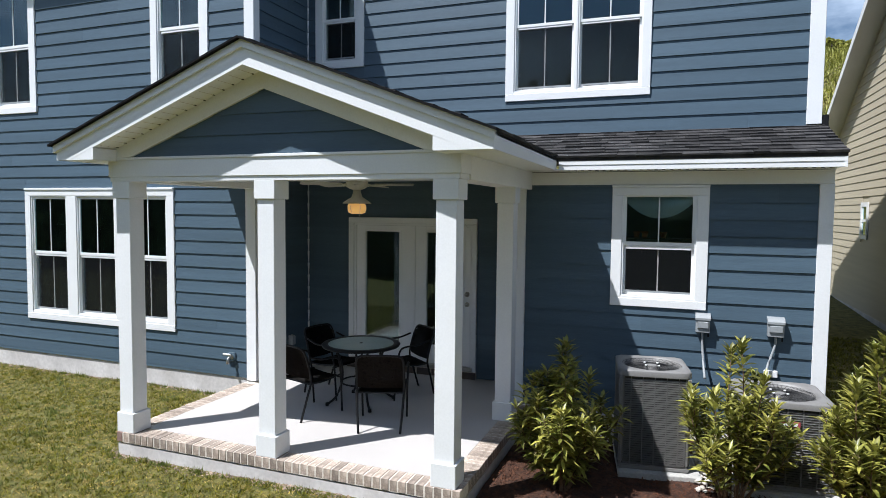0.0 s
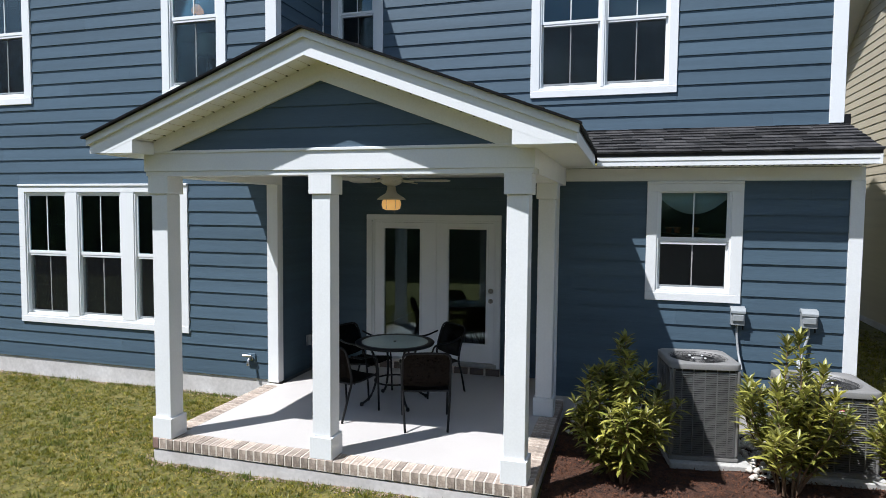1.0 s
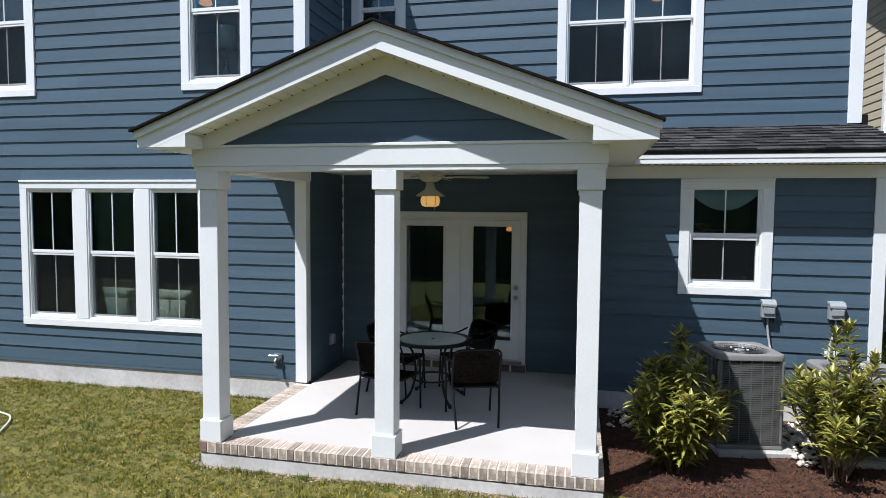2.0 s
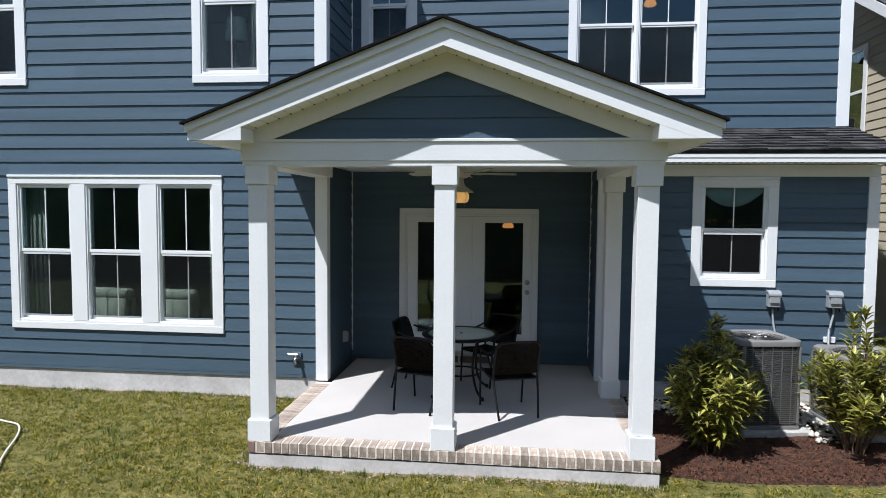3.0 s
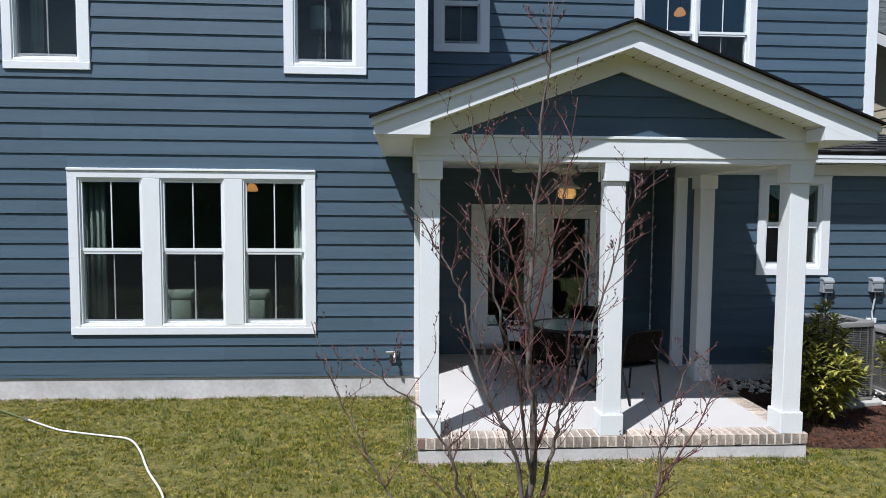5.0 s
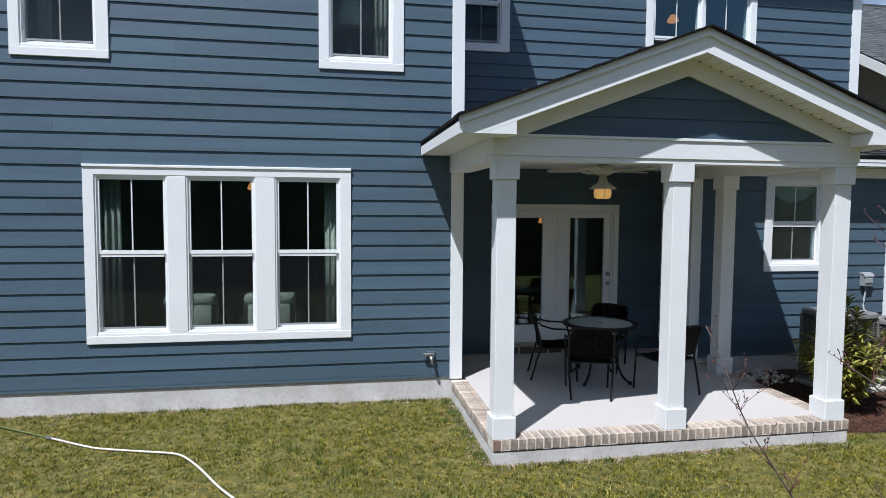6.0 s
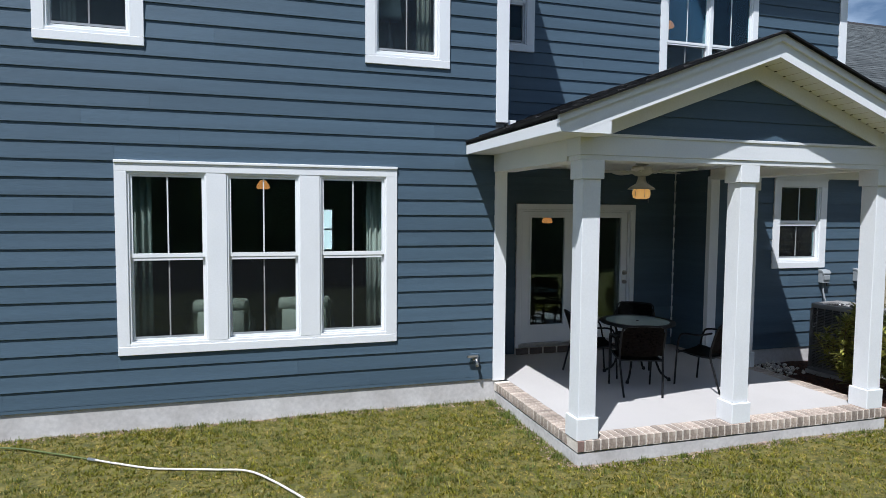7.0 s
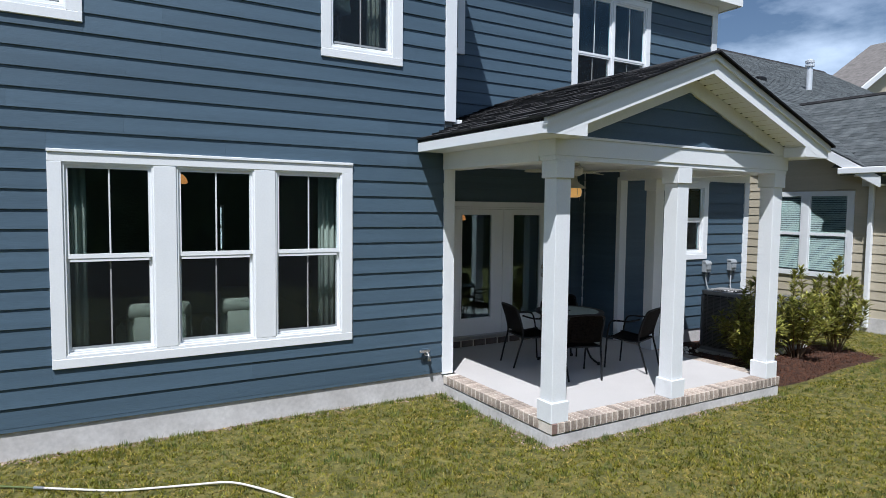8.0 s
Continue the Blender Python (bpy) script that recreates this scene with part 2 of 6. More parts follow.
def lathe(profile, sides=24, centre=(0, 0)):
    """A turned body from (radius, z) pairs."""
    bm = bmesh.new()
    rings = []
    for r, z in profile:
        rings.append([bm.verts.new((centre[0] + max(r, 1e-4) * math.cos(6.28318 * k / sides),
                                    centre[1] + max(r, 1e-4) * math.sin(6.28318 * k / sides), z)) for k in range(sides)])
    for a, b in zip(rings, rings[1:]):
        for k in range(sides):
            bm.faces.new((a[k], a[(k + 1) % sides], b[(k + 1) % sides], b[k]))
    bm.faces.new(rings[0][::-1])
    bm.faces.new(rings[-1])
    bmesh.ops.recalc_face_normals(bm, faces=bm.faces[:])
    return bm


def smooth_points(pts, steps=6):
    """Catmull-Rom points through the given ones."""
    pts = [Vector(p) for p in pts]
    out = []
    for i in range(len(pts) - 1):
        p0, p1, p2, p3 = pts[max(i - 1, 0)], pts[i], pts[i + 1], pts[min(i + 2, len(pts) - 1)]
        for k in range(steps):
            t = k / steps
            out.append(0.5 * ((2 * p1) + (p2 - p0) * t + (2 * p0 - 5 * p1 + 4 * p2 - p3) * t * t + (3 * p1 - p0 - 3 * p2 + p3) * t ** 3))
    out.append(pts[-1])
    return out


WHERE = {}


def to_mesh(name, bm, smooth=False):
    me = bpy.data.meshes.new(name)
    bm.to_mesh(me)
    bm.free()
    if smooth:
        for p in me.polygons:
            p.use_smooth = True
    return me


def thing(name, label, category, base=(0, 0, 0), group="", kind=""):
    ob = new(name)
    ob.empty_display_size = 0.1
    ob.matrix_basis = pose(*base)
    WHERE[ob] = pose(*base)
    return tagged(ob, label, category, group, kind)


def mesh_thing(name, bm, material, label, category="", kind="", smooth=False, group=""):
    ob = new(name, to_mesh(name, bm, smooth))
    ob.data.materials.append(material)
    WHERE[ob] = Matrix()
    return tagged(ob, label, category, group, kind)


def part(name, bm, material, parent, label="", smooth=False, kind=""):
    ob = new(name, bm if isinstance(bm, bpy.types.Mesh) else to_mesh(name, bm, smooth))
    if not ob.data.materials:
        ob.data.materials.append(material)
    ob.parent = parent
    ob.matrix_parent_inverse = WHERE[parent].inverted()
    WHERE[ob] = Matrix()
    return tagged(ob, label, kind=kind)


def raw_mesh(name, verts, faces):
    me = bpy.data.meshes.new(name)
    verts, faces = np.asarray(verts, dtype=np.float32), np.asarray(faces, dtype=np.int32)
    n = faces.shape[1]
    me.vertices.add(len(verts))
    me.vertices.foreach_set("co", verts.ravel())
    me.loops.add(faces.size)
    me.loops.foreach_set("vertex_index", faces.ravel())
    me.polygons.add(len(faces))
    me.polygons.foreach_set("loop_start", np.arange(0, faces.size, n, dtype=np.int32))
    me.update(calc_edges=True)
    return me


# ---- plan of the house ----
YA, YC, YD = 6.852, 7.314, 8.12          # living-room wall, kitchen wall, recessed door wall
XL, XA, XC, XR = -15.0, -5.24, -1.83, 1.40  # far end, inner corner, kitchen side, outer corner
FLOOR = 0.235                            # porch floor
FOUND = 0.272                            # top of the foundation
TOP = 6.22                               # underside of the upper soffit
LAP, PHASE = 0.17839, 0.1305                 # exposed height of a siding board


def cut_cells(u0, u1, z0, z1, holes):
    us = sorted({u0, u1, *[min(max(h[i], u0), u1) for h in holes for i in (0, 1)]})
    cells = []
    for a, b in zip(us, us[1:]):
        m = (a + b) / 2
        spans = sorted((max(h[2], z0), min(h[3], z1)) for h in holes if h[0] < m < h[1])
        z = z0
        for s0, s1 in spans:
            if s0 > z:
                cells.append((a, b, z, s0))
            z = max(z, s1)
        if z < z1:
            cells.append((a, b, z, z1))
    return cells


def wall_along_x(name, x0, x1, y, z0, z1, holes, label, thick=0.16):
    bm = boxes(*[(a, b, y, y + thick, c, d) for a, b, c, d in cut_cells(x0, x1, z0, z1, holes)])
    return mesh_thing(name, bm, DARKROOM, label, "wall", "structure")


def wall_along_y(name, x, y0, y1, z0, z1, label, inward=-0.16):
    a, b = sorted((x, x + inward))
    return mesh_thing(name, boxes((a, b, y0, y1, z0, z1)), DARKROOM, label, "wall", "structure")


def clapboards(parent, to_world, u0, u1, z0, z1, holes, material, lap=LAP, phase=PHASE, seed=1, length=3.66):
    """Lapped boards on a wall: to_world(u, out, z). Each board is a part of the wall."""
    rng = random.Random(seed)
    k = math.floor((z0 - phase) / lap)
    while phase + k * lap < z1 - 0.005:
        zb, zt = max(phase + k * lap, z0), min(phase + (k + 1) * lap, z1)
        k += 1
        if zt - zb < 0.012:
            continue
        cuts = sorted({u0, u1, *[h[i] for h in holes for i in (0, 1) if h[2] < zt and h[3] > zb and u0 < h[i] < u1]})
        for a, b in zip(cuts, cuts[1:]):
            m = (a + b) / 2
            over = [h for h in holes if h[0] < m < h[1] and h[2] < zt and h[3] > zb]
            lo, hi, skip = zb, zt, False
            for h in over:
                if h[2] <= lo + 0.004 and h[3] >= hi - 0.004:
                    skip = True
                elif h[2] <= lo:
                    lo = h[3]
                else:
                    hi = h[2]
            if skip or hi - lo < 0.01:
                continue
            u = a
            first = rng.uniform(0.6, length)
            while u < b - 0.01:
                e = min(b, u + first)
                if b - e < 0.35:
                    e = b
                first = length
                f = (lo - zb) / lap
                g = (hi - zb) / lap
                o0, o1 = 0.023 - 0.015 * f, 0.023 - 0.015 * g
                j = rng.uniform(-0.0006, 0.0006)
                co = []
                for uu in (u + 0.0003, e - 0.0003):
                    co += [to_world(uu, 0.003, lo), to_world(uu, o0 + j, lo), to_world(uu, o1 + j, hi), to_world(uu, 0.003, hi)]
                bm = bmesh.new()
                v = [bm.verts.new(c) for c in co]
                for q in ((0, 1, 2, 3), (7, 6, 5, 4), (0, 4, 5, 1), (1, 5, 6, 2), (2, 6, 7, 3), (3, 7, 4, 0)):
                    bm.faces.new([v[i] for i in q])
                bmesh.ops.recalc_face_normals(bm, faces=bm.faces[:])
                part("siding_board", bm, material, parent)
                u = e


def facing_south(y):
    return lambda u, o, z: (u, y - o, z)


# window plans: outer casing, panes across, lower pane z, upper pane z
TRIPLE = dict(out=(-9.496, -6.566, 0.802, 2.816), panes=((-9.336, -8.668), (-8.375, -7.705), (-7.397, -6.739)), low=(0.966, 1.782), up=(1.856, 2.650))
KITCH = dict(out=(-0.725, 0.282, 1.488, 2.838), panes=((-0.568, 0.118),), low=(1.645, 2.128), up=(2.209, 2.706))
UPA1 = dict(out=(-10.180, -9.187, 3.962, 5.99), panes=((-10.028, -9.364),), low=(4.128, 4.925), up=(5.0, 5.82))
UPA2 = dict(out=(-6.932, -5.945, 3.962, 5.99), panes=((-6.772, -6.121),), low=(4.128, 4.925), up=(5.0, 5.82))
UPR = dict(out=(-2.206, -0.396, 3.966, 5.99), panes=((-2.048, -1.360), (-1.232, -0.544)), low=(4.125, 4.883), up=(4.945, 5.82))
UPM = dict(out=(-5.085, -4.292, 4.575, 5.99), panes=((-4.926, -4.461),), low=(4.715, 5.225), up=(5.29, 5.82))


def opening(w, grow=0.045):
    return (w["panes"][0][0] - grow, w["panes"][-1][1] + grow, w["low"][0] - grow, w["up"][1] + grow)


def window(name, w, y, label, screens=True):
    """Double-hung units in one casing: boards, mullions, sashes, panes, bars and screens."""
    x0, x1, z0, z1 = w["out"]
    ox0, ox1, oz0, oz1 = opening(w)
    win = thing(name, label, "window", ((x0 + x1) / 2, y, z0), kind="structure")
    f = y - 0.036
    part("casing", boxes((x0, ox0, f, y - 0.001, z0 + 0.09, z1 - 0.115), bevel=0.003), TRIM, win)
    part("casing", boxes((ox1, x1, f, y - 0.001, z0 + 0.09, z1 - 0.115), bevel=0.003), TRIM, win)
    part("head_casing", boxes((x0, x1, f, y - 0.001, z1 - 0.115, z1 - 0.03), bevel=0.003), TRIM, win)
    part("drip_cap", boxes((x0 - 0.002, x1 + 0.002, f - 0.014, y - 0.001, z1 - 0.0295, z1), bevel=0.004), TRIM, win)
    sill = part("window_sill", boxes((x0, x1, f - 0.004, y - 0.001, z0, z0 + 0.0895), bevel=0.004), TRIM, win)
    if z1 - 0.115 > oz1:
        part("head_filler", boxes((ox0, ox1, f + 0.006, y + 0.02, oz1, z1 - 0.1155)), VINYL, win)
    if oz0 > z0 + 0.09:
        part("sill_nose", boxes((ox0, ox1, f + 0.004, y + 0.02, z0 + 0.09, oz0), bevel=0.003), VINYL, win)
    for (a0, a1), (b0, b1) in zip(w["panes"], w["panes"][1:]):
        part("mullion", boxes((a1 + 0.045, b0 - 0.045, f + 0.002, y + 0.10, oz0, oz1), bevel=0.003), TRIM, win)
    for p0, p1 in w["panes"]:
        l0, l1 = w["low"]
        u0, u1 = w["up"]
        mid = (l1 + u0) / 2
        e = 0.045
        frame_bm = boxes((p0 - e, p0 - e + 0.018, y - 0.022, y + 0.11, oz0, oz1), (p1 + e - 0.018, p1 + e, y - 0.022, y + 0.11, oz0, oz1),
                         (p0 - e + 0.018, p1 + e - 0.018, y - 0.022, y + 0.11, oz1 - 0.016, oz1), (p0 - e + 0.018, p1 + e - 0.018, y - 0.022, y + 0.11, oz0, oz0 + 0.016))
        part("window_frame", frame_bm, VINYL, win)
        s = 0.027
        for nm, za, zb, yy, rail_lo, rail_hi in (("upper_sash", u0, u1, y - 0.004, mid - 0.004, u1 + 0.029), ("lower_sash", l0, l1, y + 0.030, l0 - 0.029, mid - 0.006)):
            bm = boxes((p0 - s, p0, yy, yy + 0.03, rail_lo, rail_hi), (p1, p1 + s, yy, yy + 0.03, rail_lo, rail_hi),
                       (p0, p1, yy, yy + 0.03, zb, rail_hi), (p0, p1, yy, yy + 0.03, rail_lo, za))
            sash = part(nm, bm, VINYL, win)
            pane = part("pane", boxes((p0, p1, yy + 0.014, yy + 0.017, za, zb)), GLASS, sash)
            pane.visible_shadow = False
            c = (p0 + p1) / 2
            part("grille_bar", boxes((c - 0.007, c + 0.007, yy + 0.008, yy + 0.013, za, zb)), GRILLE, sash)
        part("lower_rail_cover", boxes((p0, p1, y + 0.002, y + 0.029, l1, mid - 0.006), bevel=0.002), VINYL, win)
        if screens:
            sc = part("insect_screen", boxes((p0, p1, y + 0.008, y + 0.009, l0, l1)), SCREEN, win, "dark mesh insect screen")
            sc.visible_shadow = False
            part("screen_frame", boxes((p0, p1, y + 0.004, y + 0.0075, l0, l0 + 0.022)), BOXGREY, win, "grey screen frame rail")
    return win


# ---- ground ----
def ground_height(x, y):
    return (0.028 * max(0.0, y - 9.0) if x > 0.5 else 0.0) + 0.012 * math.sin(x * 0.9 + 1.0) * math.cos(y * 0.7) + 0.008 * math.sin(2.3 * x + 1.7 * y)


def in_bed(x, y):
    """The mulch bed beside the porch."""
    return -1.60 < x < 1.9 + 0.15 * math.sin(3 * y) and 4.93 + 0.09 * math.sin(2.1 * x) + 0.10 * max(0.0, x) < y < YC


def ground_mat():
    m = surf("lawn_soil", (0.072, 0.082, 0.010), 1.0, 0.35, 7.0, 26, 1.0, tint=(0.175, 0.148, 0.038), dist=0.03)
    return m


bm = bmesh.new()
nx, ny = 90, 60
gx = [-17 + 24 * i / nx for i in range(nx + 1)]
gy = [-4 + 30 * j / ny for j in range(ny + 1)]
gx = [-900, -200, -60, -30] + gx + [12, 30, 90, 300, 900]
gy = [-900, -200, -60, -20, -8] + gy + [32, 50, 90, 300, 900]
grid = [[bm.verts.new((x, y, ground_height(x, y) if abs(x) < 25 and abs(y) < 30 else 0.0)) for x in gx] for y in gy]
for j in range(len(gy) - 1):
    for i in range(len(gx) - 1):
        bm.faces.new((grid[j][i], grid[j][i + 1], grid[j + 1][i + 1], grid[j + 1][i]))
ground = mesh_thing("ground", bm, ground_mat(), "patchy spring lawn with thin tan and green grass", "lawn", "structure", True)

rngs = np.random.default_rng(5)


def field(x, y):
    """Patchiness of the lawn, about 0 to 1."""
    v = 0.5 + 0.22 * np.sin(1.7 * x + 0.6 * y) * np.sin(1.3 * y - 0.5 * x + 1) + 0.18 * np.sin(3.9 * x - 2.1 * y) + 0.12 * np.sin(7.3 * y + 3.1 * x)
    return np.clip(v, 0, 1)


def blades(name, n, x0, x1, y0, y1, material, label, tall=(0.012, 0.036), keep=None, dry=False):
    """Blades of turf in small clumps of eight; dry ones lie flatter and fill the thin patches."""
    m = n // 8
    cx, cy = rngs.uniform(x0, x1, m), rngs.uniform(y0, y1, m)
    p = 0.25 + 0.5 * field(cx, cy)
    ok = rngs.uniform(0, 1, m) < (0.75 - 0.5 * p if dry else 0.16 + 0.84 * p)
    if keep is not None:
        ok &= np.array([keep(a, b) for a, b in zip(cx, cy)])
    cx, cy = cx[ok], cy[ok]
    size = np.repeat(rngs.uniform(0.6, 1.35, len(cx)), 8)
    x, y = np.repeat(cx, 8), np.repeat(cy, 8)
    n = len(x)
    x, y = x + rngs.normal(0, 0.016, n) * size, y + rngs.normal(0, 0.016, n) * size
    z = 0.012 * np.sin(x * 0.9 + 1.0) * np.cos(y * 0.7) + 0.008 * np.sin(2.3 * x + 1.7 * y) + np.where(x > 0.5, 0.028 * np.maximum(0, y - 9.0), 0)
    h = rngs.uniform(tall[0], tall[1], n) * (0.7 + 0.6 * field(x, y)) * size
    a, lean = rngs.uniform(0, 6.283, n), (rngs.uniform(1.2, 3.5, n) if dry else rngs.uniform(0.2, 1.3, n))
    h = h * (0.5 if dry else 1.0)
    b = a + rngs.uniform(0.8, 2.3, n)
    w = rngs.uniform(0.003, 0.0085, n)
    p = np.stack([x, y, z - 0.004], 1)
    side = np.stack([np.cos(b), np.sin(b), 0 * x], 1) * w[:, None]
    tip = p + np.stack([np.cos(a) * h * lean, np.sin(a) * h * lean, h], 1)
    verts = np.stack([p - side, p + side, tip], 1).reshape(-1, 3)
    faces = np.arange(3 * n).reshape(-1, 3)
    me = raw_mesh(name, verts, faces)
    me.materials.append(material)
    return tagged(new(name, me), label, "grass", kind="stuff")


def lawn_ok(x, y):
    if in_bed(x, y) or (-5.37 < x < -1.58 and y > 4.73):
        return False
    return not (y > YA - 0.01 and x < XA)


blades("grass", 400000, -13, -1.4, 1.4, 6.86, GRASS, "short green lawn grass growing in clumps", keep=lawn_ok)
blades("dry_grass", 270000, -13, -1.4, 1.4, 6.86, STRAW, "straw-coloured dry grass between the green clumps", keep=lawn_ok, dry=True)
blades("grass", 110000, -1.6, 6.0, 2.2, 6.6, GRASS, "short green lawn grass beside the mulch bed", keep=lawn_ok)
blades("dry_grass", 75000, -1.6, 6.0, 2.2, 6.6, STRAW, "straw-coloured dry grass beside the mulch bed", keep=lawn_ok, dry=True)
blades("grass", 60000, 1.45, 4.0, 6.6, 14.0, GRASS, "shaded green grass between the two houses", tall=(0.03, 0.07))


def soil_edge(points, out, seed):
    """An uneven strip of bare soil along a foundation, in crumbs and low lumps."""
    rng = np.random.default_rng(seed)
    v, f = [], []
    for (xa, ya), (xb, yb) in zip(points, points[1:]):
        n = int(math.hypot(xb - xa, yb - ya) * 260)
        for _ in range(n):
            t = rng.uniform()
            x, y = xa + (xb - xa) * t, ya + (yb - ya) * t
            reach = 0.035 + 0.05 * max(0.0, noise.noise((x * 1.7, y * 1.7, seed)) + 0.35)
            d = abs(rng.normal(0, reach))
            px, py = x + out[0] * d, y + out[1] * d
            q = rng.uniform(0.004, 0.016)
            z = ground_height(px, py) + 0.004
            i = len(v)
            for a, b, c in ((1, 0, 0), (-1, 0, 0), (0, 1, 0), (0, -1, 0), (0, 0, 1)):
                j = rng.uniform(0.6, 1.3)
                v.append((px + a * q * j, py + b * q * j, z + c * q * j * 0.7))
            f += [(i, i + 2, i + 4), (i + 2, i + 1, i + 4), (i + 1, i + 3, i + 4), (i + 3, i, i + 4)]
    me = raw_mesh("soil_crumbs", v, f)
    me.materials.append(SOIL)
    tagged(new("soil_crumbs", me), "crumbly bare soil along the foundation", "soil", kind="stuff")


soil_edge([(-13.0, YA - 0.006), (-5.36, YA - 0.006)], (0, -1), 41)
soil_edge([(-5.36, 4.742), (-1.60, 4.742)], (0, -1), 42)
soil_edge([(-5.345, 4.742), (-5.345, 6.85)], (-1, 0), 43)

# tufts of taller grass along the foundation and the porch
tx = np.random.default_rng(9)


def tufts(n, place):
    v, f = [], []
    for _ in range(n):
        x, y = place(tx)
        for _ in range(22):
            a, l, h = tx.uniform(0, 6.28), tx.uniform(0.2, 0.9), tx.uniform(0.02, 0.065)
            px, py = x + tx.normal(0, 0.035), y - abs(tx.normal(0, 0.03))
            w = 0.005
            i = len(v)
            v += [(px - w * math.sin(a), py + w * math.cos(a), -0.01), (px + w * math.sin(a), py - w * math.cos(a), -0.01), (px + math.cos(a) * h * l, py + math.sin(a) * h * l, h)]
            f.append((i, i + 1, i + 2))
    return raw_mesh("grass_tufts", v, f)


def edge_place(r):
    if r.uniform() < 0.52:
        return r.uniform(-12, -5.4), 6.80
    if r.uniform() < 0.6:
        return r.uniform(-5.4, -1.6), 4.70
    return -5.41, r.uniform(4.8, 6.8)


TUFT = leafy("tuft_blade", (0.105, 0.155, 0.022), (0.19, 0.21, 0.045), 0.4)
tuft_mesh = tufts(170, edge_place)
tuft_mesh.materials.append(TUFT)
tagged(new("grass_tufts", tuft_mesh), "taller green grass tufts along the foundation", "grass", kind="stuff")


def lawn_place(r):
    while True:
        x, y = r.uniform(-12.5, 3.0), r.uniform(1.8, 6.7)
        if lawn_ok(x, y):
            return x, y


lawn_tufts = tufts(420, lawn_place)
lawn_tufts.materials.append(TUFT)
tagged(new("grass_tufts", lawn_tufts), "greener clumps scattered through the thin lawn", "grass", kind="stuff")

# mulch bed
bm = bmesh.new()
cols = 60
rows_bed = 22
vv = []
for i in range(cols + 1):
    x = -1.60 + 3.5 * i / cols
    ya = 4.93 + 0.09 * math.sin(2.1 * x) + 0.10 * max(0.0, x)
    line = []
    for j in range(rows_bed + 1):
        y = ya + (YC - ya) * j / rows_bed
        edge = min(1.0, j / 3, (cols - i) / 3)
        line.append(bm.verts.new((x, y, -0.02 + edge * (0.065 + 0.018 * noise.noise((x * 4, y * 4, 0))))))
    vv.append(line)
for i in range(cols):
    for j in range(rows_bed):
        bm.faces.new((vv[i][j], vv[i + 1][j], vv[i + 1][j + 1], vv[i][j + 1]))
mesh_thing("mulch_bed", bm, MULCH, "dark red-brown bark mulch bed beside the porch", "mulch", "structure", True)

v, f = [], []
r = np.random.default_rng(3)
for _ in range(16000):
    x, y = r.uniform(-1.58, 1.9), r.uniform(4.85, 7.1)
    if not in_bed(x, y) or r.uniform() < 0.2:
        continue
    a, l, w = r.uniform(0, 6.28), r.uniform(0.006, 0.017), r.uniform(0.002, 0.004)
    z, tz = 0.052 + r.uniform(-0.012, 0.016), r.uniform(-0.012, 0.012)
    c, s = math.cos(a), math.sin(a)
    i = len(v)
    v += [(x - c * l - s * w, y - s * l + c * w, z - tz), (x - c * l + s * w, y - s * l - c * w, z - tz), (x + c * l + s * w, y + s * l - c * w, z + tz), (x + c * l - s * w, y + s * l + c * w, z + tz + 0.004)]
    f.append((i, i + 1, i + 2, i + 3))
me = raw_mesh("mulch_chips", v, f)
me.materials.append(CHIP)
tagged(new("mulch_chips", me), "loose shredded bark chips, red-brown", "mulch", kind="stuff")

# ---- walls ----
wa_holes = [opening(w) for w in (TRIPLE, UPA1, UPA2)]
wall_a = wall_along_x("wall_living_room", XL, XA, YA, FOUND, TOP, wa_holes, "blue lap-sided house wall with white corner board")
boards_a = [w["out"] for w in (TRIPLE, UPA1, UPA2)] + [(XA - 0.12, XA, FOUND, TOP)]
clapboards(wall_a, facing_south(YA), XL, XA, FOUND, TOP, boards_a, SIDING, seed=3)
UP_Z = 3.40
DOOR = (-4.445, -2.640, 0.375, 2.345)
wall_d = wall_along_x("wall_door", XA, XC, YD, 0.0, UP_Z, [DOOR], "shaded blue lap-sided wall at the back of the porch")
door_out = (-4.526, -2.561, 0.20, 2.428)
clapboards(wall_d, facing_south(YD), XA + 0.03, XC - 0.03, FLOOR + 0.01, 2.94, [door_out], SIDING, seed=5)
wall_u = wall_along_x("wall_upper", XA, XR, YD, UP_Z, TOP + 0.3, [opening(UPM), opening(UPR)], "blue lap-sided upper wall with white corner board")
clapboards(wall_u, facing_south(YD), XA + 0.03, XR - 0.12, 3.42, TOP, [UPM["out"], UPR["out"]], SIDING, seed=7)
wall_c = wall_along_x("wall_kitchen", XC, XR, YC, FOUND, 3.0, [opening(KITCH)], "blue lap-sided kitchen wall with white trim")
clapboards(wall_c, facing_south(YC), XC + 0.12, XR - 0.10, FOUND, 2.84, [KITCH["out"]], SIDING, seed=9, phase=0.148)

